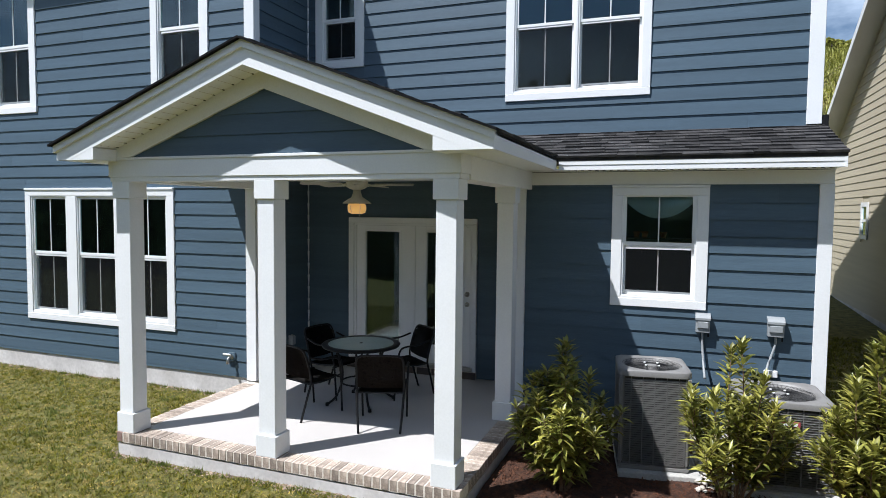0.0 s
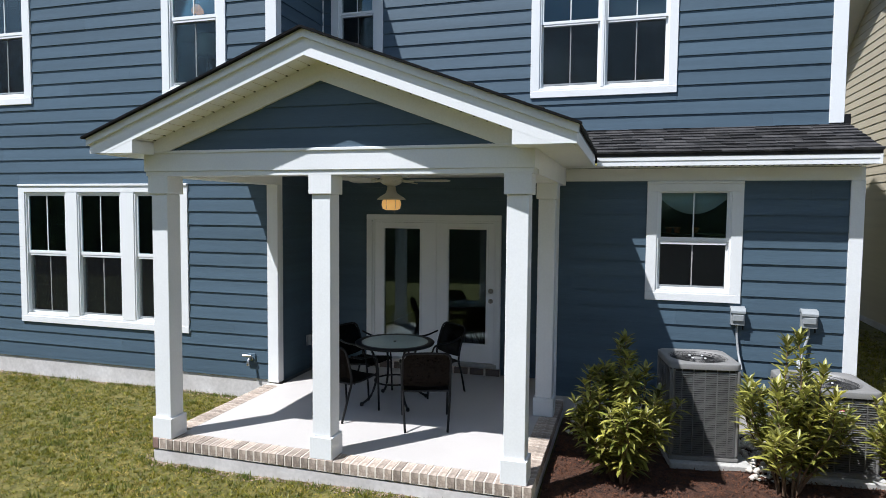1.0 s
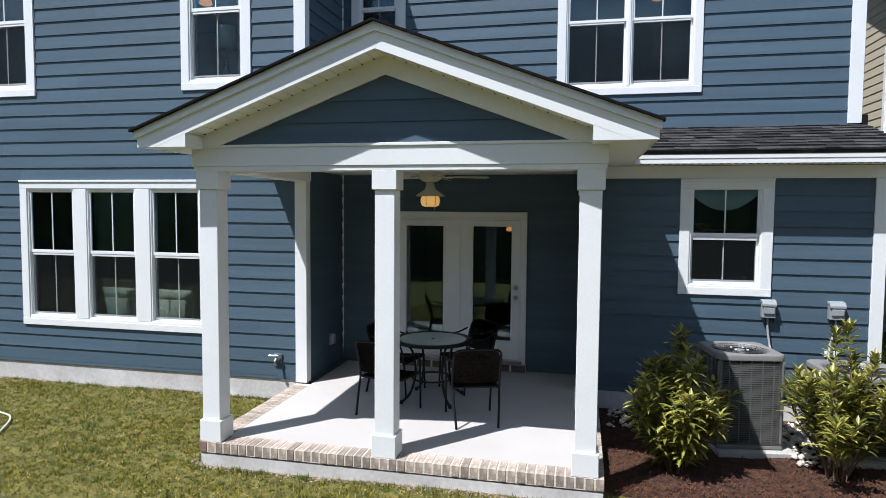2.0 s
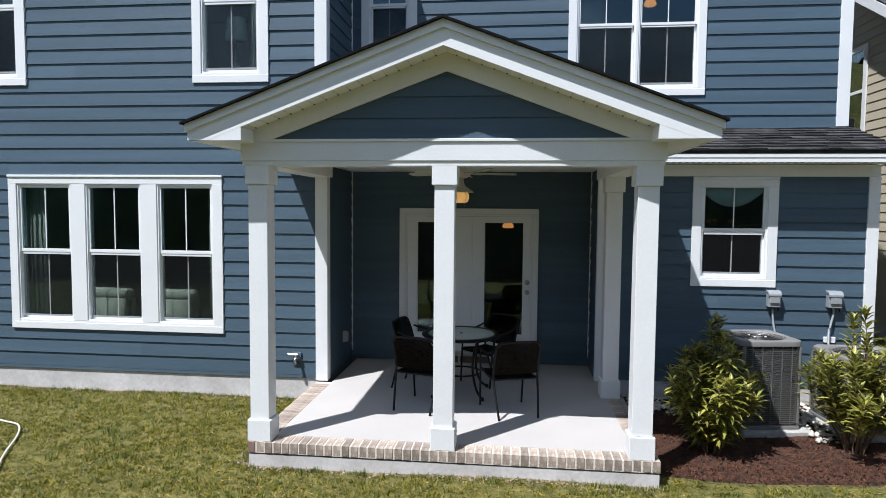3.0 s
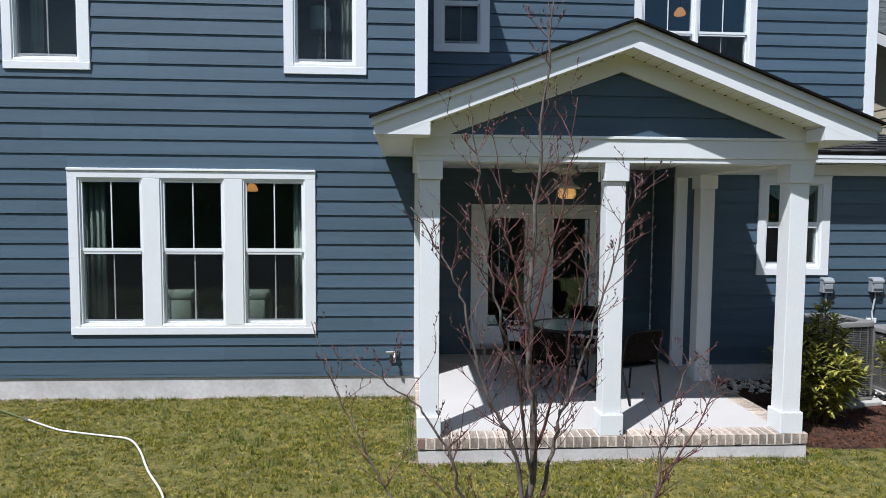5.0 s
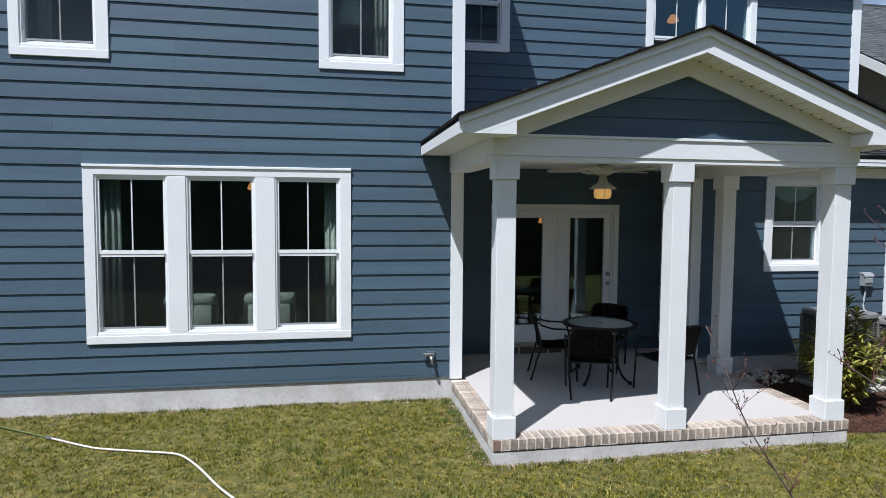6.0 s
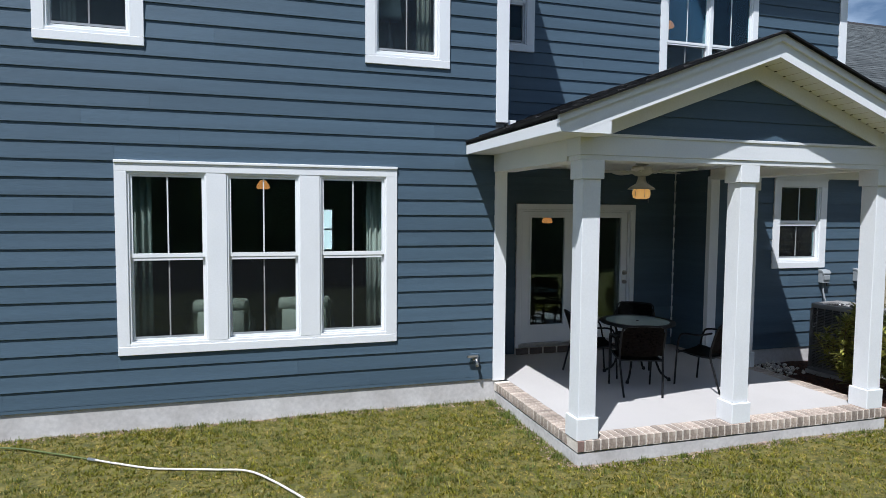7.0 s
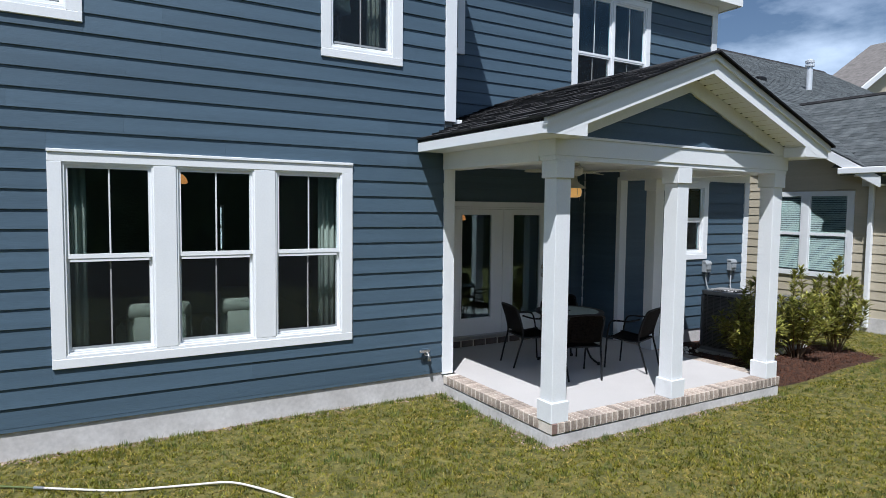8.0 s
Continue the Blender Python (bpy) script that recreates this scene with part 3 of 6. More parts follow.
wall_s1 = wall_along_y("wall_recess_side", XA, YA + 0.161, YD + 4, FLOOR - 0.2, TOP, "blue lap-sided side wall of the recess")
clapboards(wall_s1, lambda u, o, z: (XA + o, u, z), YA + 0.10, YD - 0.03, FLOOR + 0.01, 2.94, [], SIDING, seed=11)
clapboards(wall_s1, lambda u, o, z: (XA + o, u, z), YA + 0.10, YD - 0.03, 3.35, TOP, [], SIDING, seed=12)
wall_s2 = wall_along_y("wall_porch_side", XC, YC + 0.161, YD, FLOOR - 0.2, 3.0, "blue lap-sided side wall of the kitchen bay", 0.16)
clapboards(wall_s2, lambda u, o, z: (XC - o, u, z), YC + 0.046, YD - 0.03, FLOOR + 0.01, 2.94, [], SIDING, seed=13)
wall_e1 = wall_along_y("wall_east_upper", XR, YD + 0.161, 17.0, 0.2, TOP + 0.3, "blue lap-sided end wall of the house")
wall_e2 = wall_along_y("wall_east_kitchen", XR, YC + 0.161, YD + 0.16, 0.2, 3.0, "blue lap-sided end wall of the kitchen bay")
clapboards(wall_e2, lambda u, o, z: (XR + o, u, z), YC + 0.10, YD, FOUND, 2.95, [], SIDING, seed=14)
clapboards(wall_e1, lambda u, o, z: (XR + o, u, z), YD + 0.10, 12.0, 0.3, TOP, [], SIDING, seed=15, lap=LAP)

# corner boards and trims
def trim(name, label, *dims, bevel=0.004, mat=None):
    return mesh_thing(name, boxes(*dims, bevel=bevel), mat or TRIM, label, "trim", "structure")


trim("corner_board", "white corner board on the blue siding", (XA - 0.12, XA + 0.035, YA - 0.036, YA - 0.001, 0.245, 3.10))
trim("corner_board", "white corner board on the blue siding", (XA + 0.004, XA + 0.035, YA, YA + 0.09, 0.245, 2.95))
trim("corner_board", "white upper corner board on the blue siding", (XA - 0.12, XA + 0.035, YA - 0.036, YA - 0.001, 3.38, TOP))
trim("corner_board", "white upper corner board on the blue siding", (XA + 0.004, XA + 0.035, YA, YA + 0.09, 3.38, TOP))
trim("inside_corner", "narrow white inside corner strip", (XA + 0.002, XA + 0.028, YD - 0.026, YD - 0.002, FLOOR + 0.12, 2.94), bevel=0.002)
trim("inside_corner", "narrow white inside corner strip", (XC - 0.028, XC - 0.002, YD - 0.026, YD - 0.002, FLOOR + 0.12, 2.94), bevel=0.002)
trim("inside_corner", "narrow white inside corner strip", (XA + 0.002, XA + 0.028, YD - 0.026, YD - 0.002, 3.42, TOP), bevel=0.002)
trim("corner_board", "white corner board beside the porch", (XC - 0.034, XC + 0.118, YC - 0.036, YC - 0.001, 0.245, 2.84))
trim("corner_board", "white corner board beside the porch", (XC - 0.034, XC - 0.004, YC, YC + 0.045, 0.245, 2.84))
trim("corner_board", "white corner board at the end of the kitchen bay", (XR - 0.10, XR + 0.034, YC - 0.036, YC - 0.001, 0.245, 2.84))
trim("corner_board", "white corner board at the end of the kitchen bay", (XR + 0.004, XR + 0.034, YC, YC + 0.09, 0.245, 2.84))
trim("corner_board", "white upper corner board at the house end", (XR - 0.12, XR + 0.034, YD - 0.036, YD - 0.001, 3.54, TOP))
trim("corner_board", "white upper corner board at the house end", (XR + 0.004, XR + 0.034, YD, YD + 0.09, 3.54, TOP))
trim("frieze_board", "white frieze board under the kitchen eave", (XC - 0.03, XR + 0.03, YC - 0.030, YC - 0.001, 2.8405, 2.985))

trim("frieze_board", "cream frieze board under the upper soffit", (XA + 0.032, XR + 0.03, YD - 0.040, YD - 0.0365, TOP - 0.19, TOP - 0.001), bevel=0.001, mat=SOFFIT)

# foundation
mesh_thing("foundation", boxes((XL, XA - 0.03, YA - 0.004, YA + 0.25, -0.3, FOUND - 0.002)), CONC, "pale stained concrete foundation strip", "foundation", "structure")
mesh_thing("foundation", boxes((XC + 0.05, XR - 0.01, YC - 0.004, YC + 0.25, -0.3, FOUND - 0.002)), CONC, "pale concrete foundation strip under the kitchen", "foundation", "structure")
mesh_thing("foundation", boxes((XR - 0.2, XR - 0.011, YC + 0.251, 17, -0.3, 0.25)), CONC, "pale concrete foundation strip along the house end", "foundation", "structure")

# upper soffit and eave
OH = 0.32                                # overhang of the main roof
mesh_thing("upper_eave", boxes((XL, XA + OH, YA - OH, YA, TOP, TOP + 0.04), (XA, XA + OH, YA, YD - OH, TOP, TOP + 0.04), (XA, XR + OH, YD - OH, YD, TOP, TOP + 0.04), (XR, XR + OH, YD, 17, TOP, TOP + 0.04),
           (XL, XA + OH, YA - OH - 0.02, YA - OH, TOP - 0.02, TOP + 0.16), (XA + OH, XA + OH + 0.02, YA - OH - 0.02, YD - OH - 0.02, TOP - 0.02, TOP + 0.16),
           (XA + OH, XR + OH + 0.02, YD - OH - 0.02, YD - OH, TOP - 0.02, TOP + 0.16), (XR + OH, XR + OH + 0.02, YD - OH, 17, TOP - 0.02, TOP + 0.16)),
           SOFFIT, "cream soffit and fascia of the main roof", "eave", "structure")
mesh_thing("main_roof", prism([(YA - OH - 0.05, TOP + 0.17), (12.0, TOP + 2.9), (17.5, TOP + 0.17)], "x", XL, XA + OH + 0.05), SHINGLE_B, "dark shingled main roof", "roof", "structure")
mesh_thing("main_roof", prism([(YD - OH - 0.05, TOP + 0.171), (12.6, TOP + 2.5), (17.4, TOP + 0.171)], "x", XA + OH + 0.051, XR + OH + 0.05), SHINGLE_B, "dark shingled main roof", "roof", "structure")

# ---- windows ----
window("window_1", TRIPLE, YA, "white triple double-hung window in the blue wall")
window("window_2", KITCH, YC, "white double-hung kitchen window above the condensers")
window("window_3", UPA1, YA, "white upper double-hung window in blue siding")
window("window_4", UPA2, YA, "white upper double-hung window in blue siding")
window("window_5", UPR, YD, "white paired double-hung upper window")
window("window_6", UPM, YD, "small white upper window in the recess")

# ---- interiors, closed and dim ----
def room(name, x0, x1, y0, y1, z0, z1, label, hole=None):
    t = 0.05
    back = cut_cells(x0, x1, z0, z1, [hole] if hole else [])
    mesh_thing("wall_" + name, boxes((x0, x0 + t, y0, y1, z0, z1), (x1 - t, x1, y0, y1, z0, z1), *[(a, b, y1, y1 + t, c, d) for a, b, c, d in back]), DARKROOM, label, "wall", "structure")
    mesh_thing("floor_" + name, boxes((x0 + t, x1 - t, y0, y1, z0 - 0.05, z0)), ROOMFLOOR, "brown wooden room floor", "floor", "structure")
    mesh_thing("ceiling_" + name, boxes((x0, x1, y0, y1 + t, z1 + 0.001, z1 + 0.05)), DARKROOM, "plain room ceiling", "ceiling", "structure")


room("living", -11.5, XA - 0.17, YA + 0.161, 15.8, 0.38, 3.05, "grey living-room walls", (-6.78, -6.18, 1.25, 2.35))
room("bed_west", -11.5, XA - 0.17, YA + 0.161, 11.5, 3.45, 6.1, "grey bedroom walls")
room("hall", XA + 0.01, XC - 0.01, YD + 0.161, 13.0, 0.38, 2.95, "grey hall walls")
room("kitchen", XC + 0.17, XR - 0.17, YC + 0.161, 12.0, 0.38, 2.95, "grey kitchen walls")
room("bed_east", XA + 0.01, XR - 0.17, YD + 0.161, 12.0, 3.45, 6.1, "grey bedroom walls")


mesh_thing("wall_partition", boxes((-11.44, -7.0, 12.0, 12.1, 0.381, 3.049)), DARKROOM, "grey partition wall inside the living room", "wall", "structure")
far_win = thing("window_7", "far white window bright with daylight across the living room", "window", (-6.48, 15.8, 1.25), kind="structure")
part("window_frame", boxes((-6.78, -6.73, 15.79, 15.86, 1.25, 2.35), (-6.23, -6.18, 15.79, 15.86, 1.25, 2.35), (-6.73, -6.23, 15.79, 15.86, 1.25, 1.30), (-6.73, -6.23, 15.79, 15.86, 2.30, 2.35), (-6.73, -6.23, 15.80, 15.85, 1.79, 1.83)), VINYL, far_win)
part("grille_bar", boxes((-6.487, -6.473, 15.80, 15.812, 1.30, 2.30)), VINYL, far_win)
far_pane = part("pane", boxes((-6.73, -6.23, 15.825, 15.828, 1.30, 2.30)), GLASS, far_win)
far_pane.visible_shadow = False
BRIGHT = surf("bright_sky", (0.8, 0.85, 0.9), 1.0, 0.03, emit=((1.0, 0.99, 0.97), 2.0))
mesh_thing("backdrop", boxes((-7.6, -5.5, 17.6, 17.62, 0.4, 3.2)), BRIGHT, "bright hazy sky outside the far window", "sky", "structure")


def recliner(x0, x1, y, label):
    """An upholstered recliner with its back to the window: shell, head roll, arms, seat, feet."""
    s = thing("recliner", label, "armchair", ((x0 + x1) / 2, y, 0.38), group="recliners behind the triple window")
    part("back", boxes((x0, x1, y, y + 0.22, 0.46, 1.21), bevel=0.07, seg=4), SOFA, s, smooth=True)
    roll = bmesh.new()
    tube(roll, [(x0 + 0.005, y + 0.085, 1.185), (x0 + 0.035, y + 0.085, 1.185), (x1 - 0.035, y + 0.085, 1.185), (x1 - 0.005, y + 0.085, 1.185)], [0.045, 0.092, 0.092, 0.045], 18)
    part("head_roll", roll, SOFA, s, "rounded padded head roll", True)
    part("seat", boxes((x0 + 0.05, x1 - 0.05, y + 0.201, y + 0.78, 0.42, 0.84), bevel=0.05, seg=3), SOFA, s, smooth=True)
    for a0, a1 in ((x0 - 0.07, x0 + 0.049), (x1 - 0.049, x1 + 0.07)):
        part("armrest", boxes((a0, a1, y + 0.21, y + 0.85, 0.42, 0.97), bevel=0.045, seg=3), SOFA, s, smooth=True)
    for lx in (x0 + 0.08, x1 - 0.08):
        for ly in (y + 0.08, y + 0.72):
            part("foot", boxes((lx - 0.03, lx + 0.03, ly - 0.03, ly + 0.03, 0.38, 0.47)), IRON, s)
    return s


recliner(-8.84, -8.20, 7.38, "grey-green upholstered recliner seen through the triple window")
recliner(-7.90, -7.25, 7.38, "grey-green upholstered recliner seen through the triple window")


def curtain(x0, x1, y, z0, z1, label):
    bm = bmesh.new()
    n = 28
    tops = []
    for k in range(n + 1):
        x = x0 + (x1 - x0) * k / n
        d = 0.014 * math.sin(k * 0.75)
        tops.append([bm.verts.new((x, y + d + o, z)) for z, o in ((z0, 0), (z1, 0), (z1, 0.006), (z0, 0.006))])
    for a, b in zip(tops, tops[1:]):
        for i in range(4):
            bm.faces.new((a[i], a[(i + 1) % 4], b[(i + 1) % 4], b[i]))
    return mesh_thing("curtain", bm, CURTAIN, label, "curtain", smooth=True)


curtain(-9.42, -9.19, YA + 0.24, 0.39, 2.75, "grey-green gathered curtain beside the triple window")
curtain(-6.88, -6.66, YA + 0.24, 0.39, 2.75, "grey-green gathered curtain beside the triple window")
curtain(-6.28, -6.10, YA + 0.24, 3.46, 5.9, "pale curtain beside the upper window")
curtain(-10.0, -9.86, YA + 0.24, 3.46, 5.9, "pale curtain beside the upper window")
trim("curtain_rod", "dark curtain rod above the triple window", (-9.6, -6.5, YA + 0.23, YA + 0.25, 2.75, 2.77), bevel=0.003, mat=IRON)
trim("curtain_rod", "dark curtain rod above an upper window", (-6.9, -6.0, YA + 0.23, YA + 0.25, 5.9, 5.92), bevel=0.003, mat=IRON)
trim("curtain_rod", "dark curtain rod above an upper window", (-10.2, -9.3, YA + 0.23, YA + 0.25, 5.9, 5.92), bevel=0.003, mat=IRON)


def pendant(x, y, z, ztop, label):
    p = thing("pendant_lamp", label, "lamp", (x, y, z))
    part("shade", lathe([(0.075, z), (0.10, z + 0.02), (0.085, z + 0.07), (0.04, z + 0.13)], 20, (x, y)), WARMLAMP, p, "glowing amber glass shade", True)
    part("cord", tube(bmesh.new(), [(x, y, z + 0.13), (x, y, ztop)], 0.006, 6), IRON, p)


pendant(-8.0, 9.6, 2.62, 3.05, "amber glass pendant lamp hanging in the living room")
pendant(-3.0, 10.2, 2.1, 2.95, "amber glass pendant lamp hanging in the hall")
pendant(-0.78, 9.85, 5.70, 6.1, "amber glass pendant lamp hanging in the bedroom")
pendant(-7.58, 8.40, 5.58, 6.1, "amber glass pendant lamp hanging in the upper bedroom")

# bedside table and lamp behind an upper window
bx, by = -6.56, 7.28
bt = thing("side_table", "small dark wooden side table behind the upper window", "table", (bx, by, 3.45))
part("tabletop", boxes((bx - 0.24, bx + 0.24, by - 0.2, by + 0.2, 4.07, 4.10), bevel=0.006), ROOMFLOOR, bt)
for lx in (-0.2, 0.2):
    for ly in (-0.16, 0.16):
        part("leg", boxes((bx + lx - 0.02, bx + lx + 0.02, by + ly - 0.02, by + ly + 0.02, 3.45, 4.0695)), ROOMFLOOR, bt)
bl = thing("table_lamp", "table lamp with a pale drum shade on the side table", "lamp", (bx, by, 4.10))
part("base", lathe([(0.075, 4.10), (0.075, 4.12), (0.03, 4.15), (0.045, 4.22), (0.05, 4.28), (0.02, 4.36), (0.012, 4.62)], 20, (bx, by)), METAL, bl, smooth=True)
part("shade", lathe([(0.145, 4.60), (0.12, 4.88), (0.117, 4.88), (0.142, 4.60)], 28, (bx, by)), SWAG, bl, "pale fabric drum shade", True)

# kitchen window dressing
bm = bmesh.new()
n = 18
top, low = [], []
for k in range(n + 1):
    x = -0.60 + 0.75 * k / n
    u = 2 * k / n - 1
    top.append((x, 2.72))
    low.append((x, 2.67 - 0.20 * (1 - u * u)))
ra = [[bm.verts.new((x, YC + 0.062 + o, z)) for (x, z) in row] for o in (0, 0.01) for row in (top, low)]
for k in range(n):
    for a, b in ((0, 1), (3, 2), (2, 0), (1, 3)):
        bm.faces.new((ra[a][k], ra[a][k + 1], ra[b][k + 1], ra[b][k]))
mesh_thing("swag_valance", bm, SWAG, "pale aqua draped swag valance in the kitchen window", "curtain", smooth=True)
trim("valance_rod", "thin rod holding the kitchen valance", (-0.612, 0.162, YC + 0.064, YC + 0.070, 2.722, 2.732), bevel=0.002, mat=IRON)
shelf = trim("window_shelf", "narrow shelf across the kitchen window", (-0.66, 0.20, YC + 0.162, YC + 0.34, 2.235, 2.25), bevel=0.003, mat=ROOMFLOOR)
for px in (-0.47, -0.38, -0.18):
    pot = lathe([(0.026, 2.251), (0.036, 2.30), (0.041, 2.30), (0.041, 2.318), (0.034, 2.318), (0.030, 2.29)], 14, (px, YC + 0.22))
    mesh_thing("flower_pot", pot, POT, "small terracotta pot on the kitchen window shelf", "pot", smooth=True, group="pots on the window shelf")

# ---- french doors ----
dx0, dx1, dz0, dz1 = DOOR
door = thing("door_1", "white french patio doors with full-length glass", "door", (-3.54, YD, dz0), kind="structure")
part("casing", boxes((door_out[0], dx0, YD - 0.045, YD - 0.001, 0.300, dz1 + 0.001), bevel=0.006), TRIM, door)
part("casing", boxes((dx1, door_out[1], YD - 0.045, YD - 0.001, 0.300, dz1 + 0.001), bevel=0.006), TRIM, door)
part("casing", boxes((door_out[0], door_out[1], YD - 0.045, YD - 0.001, dz1 + 0.0015, door_out[3]), bevel=0.006), TRIM, door)
part("jamb", boxes((dx0, dx0 + 0.03, YD - 0.01, YD + 0.15, dz0, dz1), (dx1 - 0.03, dx1, YD - 0.01, YD + 0.15, dz0, dz1), (dx0 + 0.03, dx1 - 0.03, YD - 0.01, YD + 0.15, dz1 - 0.03, dz1)), TRIM, door)
part("threshold", boxes((dx0 - 0.03, dx1 + 0.03, YD - 0.07, YD + 0.15, 0.335, dz0 + 0.008), bevel=0.006), METAL, door, "aluminium threshold")
mid = -3.488
for i, (a, b, g0, g1) in enumerate(((dx0 + 0.032, mid - 0.028, -4.269, -3.734), (mid + 0.004, dx1 - 0.032, -3.312, -2.775))):
    z0, z1, gz0, gz1 = dz0 + 0.012, dz1 - 0.033, 0.645, 2.228
    y0 = YD + 0.012
    leaf = part("door_leaf", boxes((a, g0, y0, y0 + 0.045, z0, z1), (g1, b, y0, y0 + 0.045, z0, z1), (g0, g1, y0, y0 + 0.045, z0, gz0), (g0, g1, y0, y0 + 0.045, gz1, z1)), VINYL, door)
    e = 0.03
    part("glass_bead", boxes((g0 - e, g0, y0 - 0.012, y0 - 0.0005, gz0 - e, gz1 + e), (g1, g1 + e, y0 - 0.012, y0 - 0.0005, gz0 - e, gz1 + e),
                             (g0, g1, y0 - 0.012, y0 - 0.0005, gz0 - e, gz0), (g0, g1, y0 - 0.012, y0 - 0.0005, gz1, gz1 + e), bevel=0.003), VINYL, leaf)
    pane = part("pane", boxes((g0, g1, y0 + 0.02, y0 + 0.024, gz0, gz1)), GLASS_D, leaf)
    pane.visible_shadow = False
    if i == 1:
        for hz, rr in ((1.391, 0.027), (1.251, 0.024)):
            kb = bmesh.new()
            tube(kb, [(-2.708, y0, hz), (-2.708, y0 - 0.012, hz), (-2.708, y0 - 0.013, hz), (-2.708, y0 - 0.035, hz), (-2.708, y0 - 0.05, hz), (-2.708, y0 - 0.062, hz)],
                 [rr + 0.008, rr + 0.008, 0.012, 0.012, rr, rr * 0.7], 16)
            part("door_knob" if hz < 1.3 else "deadbolt", kb, BRASS, leaf, "satin metal lock hardware", True)
part("astragal", boxes((mid - 0.0275, mid + 0.0035, YD + 0.002, YD + 0.05, dz0 + 0.01, dz1 - 0.031), bevel=0.004), VINYL, door)

# ---- porch slab, brick edging ----
PX0, PX1, PY0 = -5.352, -1.612, 4.735
slab = mesh_thing("porch_floor", boxes((PX0 + 0.20, PX1 - 0.20, PY0 + 0.20, YD, -0.2, FLOOR)), SLAB, "smooth white-grey concrete porch floor", "floor", "structure")
mesh_thing("porch_base", boxes((PX0 + 0.012, PX1 - 0.012, PY0 + 0.012, PY0 + 0.199, -0.3, 0.116), (PX0 + 0.012, PX0 + 0.199, PY0 + 0.20, YA - 0.03, -0.3, 0.116),
           (PX1 - 0.199, PX1 - 0.012, PY0 + 0.20, YC - 0.02, -0.3, 0.116)), CONC, "rough grey concrete base under the brick edging", "foundation", "structure")
mesh_thing("bed_joint", boxes((PX0 + 0.03, PX1 - 0.03, PY0 + 0.03, PY0 + 0.199, 0.1165, 0.132), (PX0 + 0.03, PX0 + 0.199, PY0 + 0.20, YA - 0.03, 0.1165, 0.132), (PX1 - 0.199, PX1 - 0.03, PY0 + 0.20, YC - 0.02, 0.1165, 0.132)), ACDARK, "dark recessed joint under the brick edging", "joint", "structure")
edging = mesh_thing("brick_edging", boxes((PX0 + 0.005, PX1 - 0.005, PY0 + 0.005, PY0 + 0.199, 0.1325, FLOOR - 0.0035), (PX0 + 0.005, PX0 + 0.199, PY0 + 0.20, YA - 0.04, 0.1325, FLOOR - 0.0035),
                    (PX1 - 0.199, PX1 - 0.005, PY0 + 0.20, YC - 0.04, 0.1325, FLOOR - 0.0035)), MORTAR, "tan rowlock brick edging with pale mortar joints", "edging", "structure")
BP = 0.0815
brick_bm = boxes((-0.0345, 0.0345, -0.0985, 0.0985, -0.0495, 0.0495), bevel=0.004)
brick_mesh = to_mesh("brick", brick_bm)
brick_mesh.materials.append(BRICK)
rb = random.Random(4)


corner_mesh = brick_mesh.copy()
corner_mesh.materials[0] = surf("red_brick", (0.23, 0.15, 0.125), 0.9, 0.2, 14, 70, 0.5)


def lay_brick(x, y, turn, mesh=None):
    ob = new("brick", mesh or brick_mesh)
    ob.parent = edging
    ob.matrix_basis = pose(x + rb.uniform(-0.001, 0.001), y + rb.uniform(-0.003, 0.003), FLOOR - 0.0475 + rb.uniform(-0.002, 0.002), rb.uniform(-0.6, 0.6), rb.uniform(-0.6, 0.6), turn + rb.uniform(-0.6, 0.6))


nb = round((PX1 - PX0) / BP)
for i in range(nb):
    lay_brick(PX0 + (i + 0.5) * (PX1 - PX0) / nb, PY0 + 0.1, 0, None if i else corner_mesh)
for x, y1 in ((PX0 + 0.1, YA - 0.05), (PX1 - 0.1, YC - 0.05)):
    n = int((y1 - PY0 - 0.21) / BP)
    for i in range(n):
        lay_brick(x, PY0 + 0.245 + i * BP, 90)

# brick riser below the door
riser = mesh_thing("door_step", boxes((-4.53, -2.55, YD - 0.075, YD - 0.03, FLOOR - 0.02, 0.330)), MORTAR, "narrow brown brick riser below the patio doors", "step", "structure")
step_mesh = to_mesh("brick", boxes((-0.096, 0.096, -0.012, 0.012, -0.045, 0.045), bevel=0.004))
step_mesh.materials.append(STEPBRICK)
for i in range(9):
    ob = new("brick", step_mesh)
    ob.parent = riser
    ob.matrix_basis = pose(-4.43 + i * 0.2225, YD - 0.078, 0.284)

# ---- columns ----
def column(x, y, label, wide=0.180):
    c = thing("porch_column", label, "column", (0, 0, 0), group="porch columns")
    h, w, b = 2.79 - FLOOR, wide / 2, wide / 2 + 0.022
    part("shaft", boxes((-w, w, -w, w, 0.205, h - 0.17), bevel=0.004), TRIM, c)
    part("base", boxes((-b, b, -b, b, 0, 0.2045), bevel=0.006), TRIM, c)
    part("cap", boxes((-b, b, -b, b, h - 0.169, h), bevel=0.004), TRIM, c)
    c.matrix_basis = pose(x, y, FLOOR)
    return c


CY = PY0 + 0.124
col = column(-5.242, CY, "square white porch column with boxed base and cap")
for x, y in ((-3.527, CY), (-1.776, CY), (-1.772, 6.675)):
    copy_thing(col, pose(x, y, FLOOR))

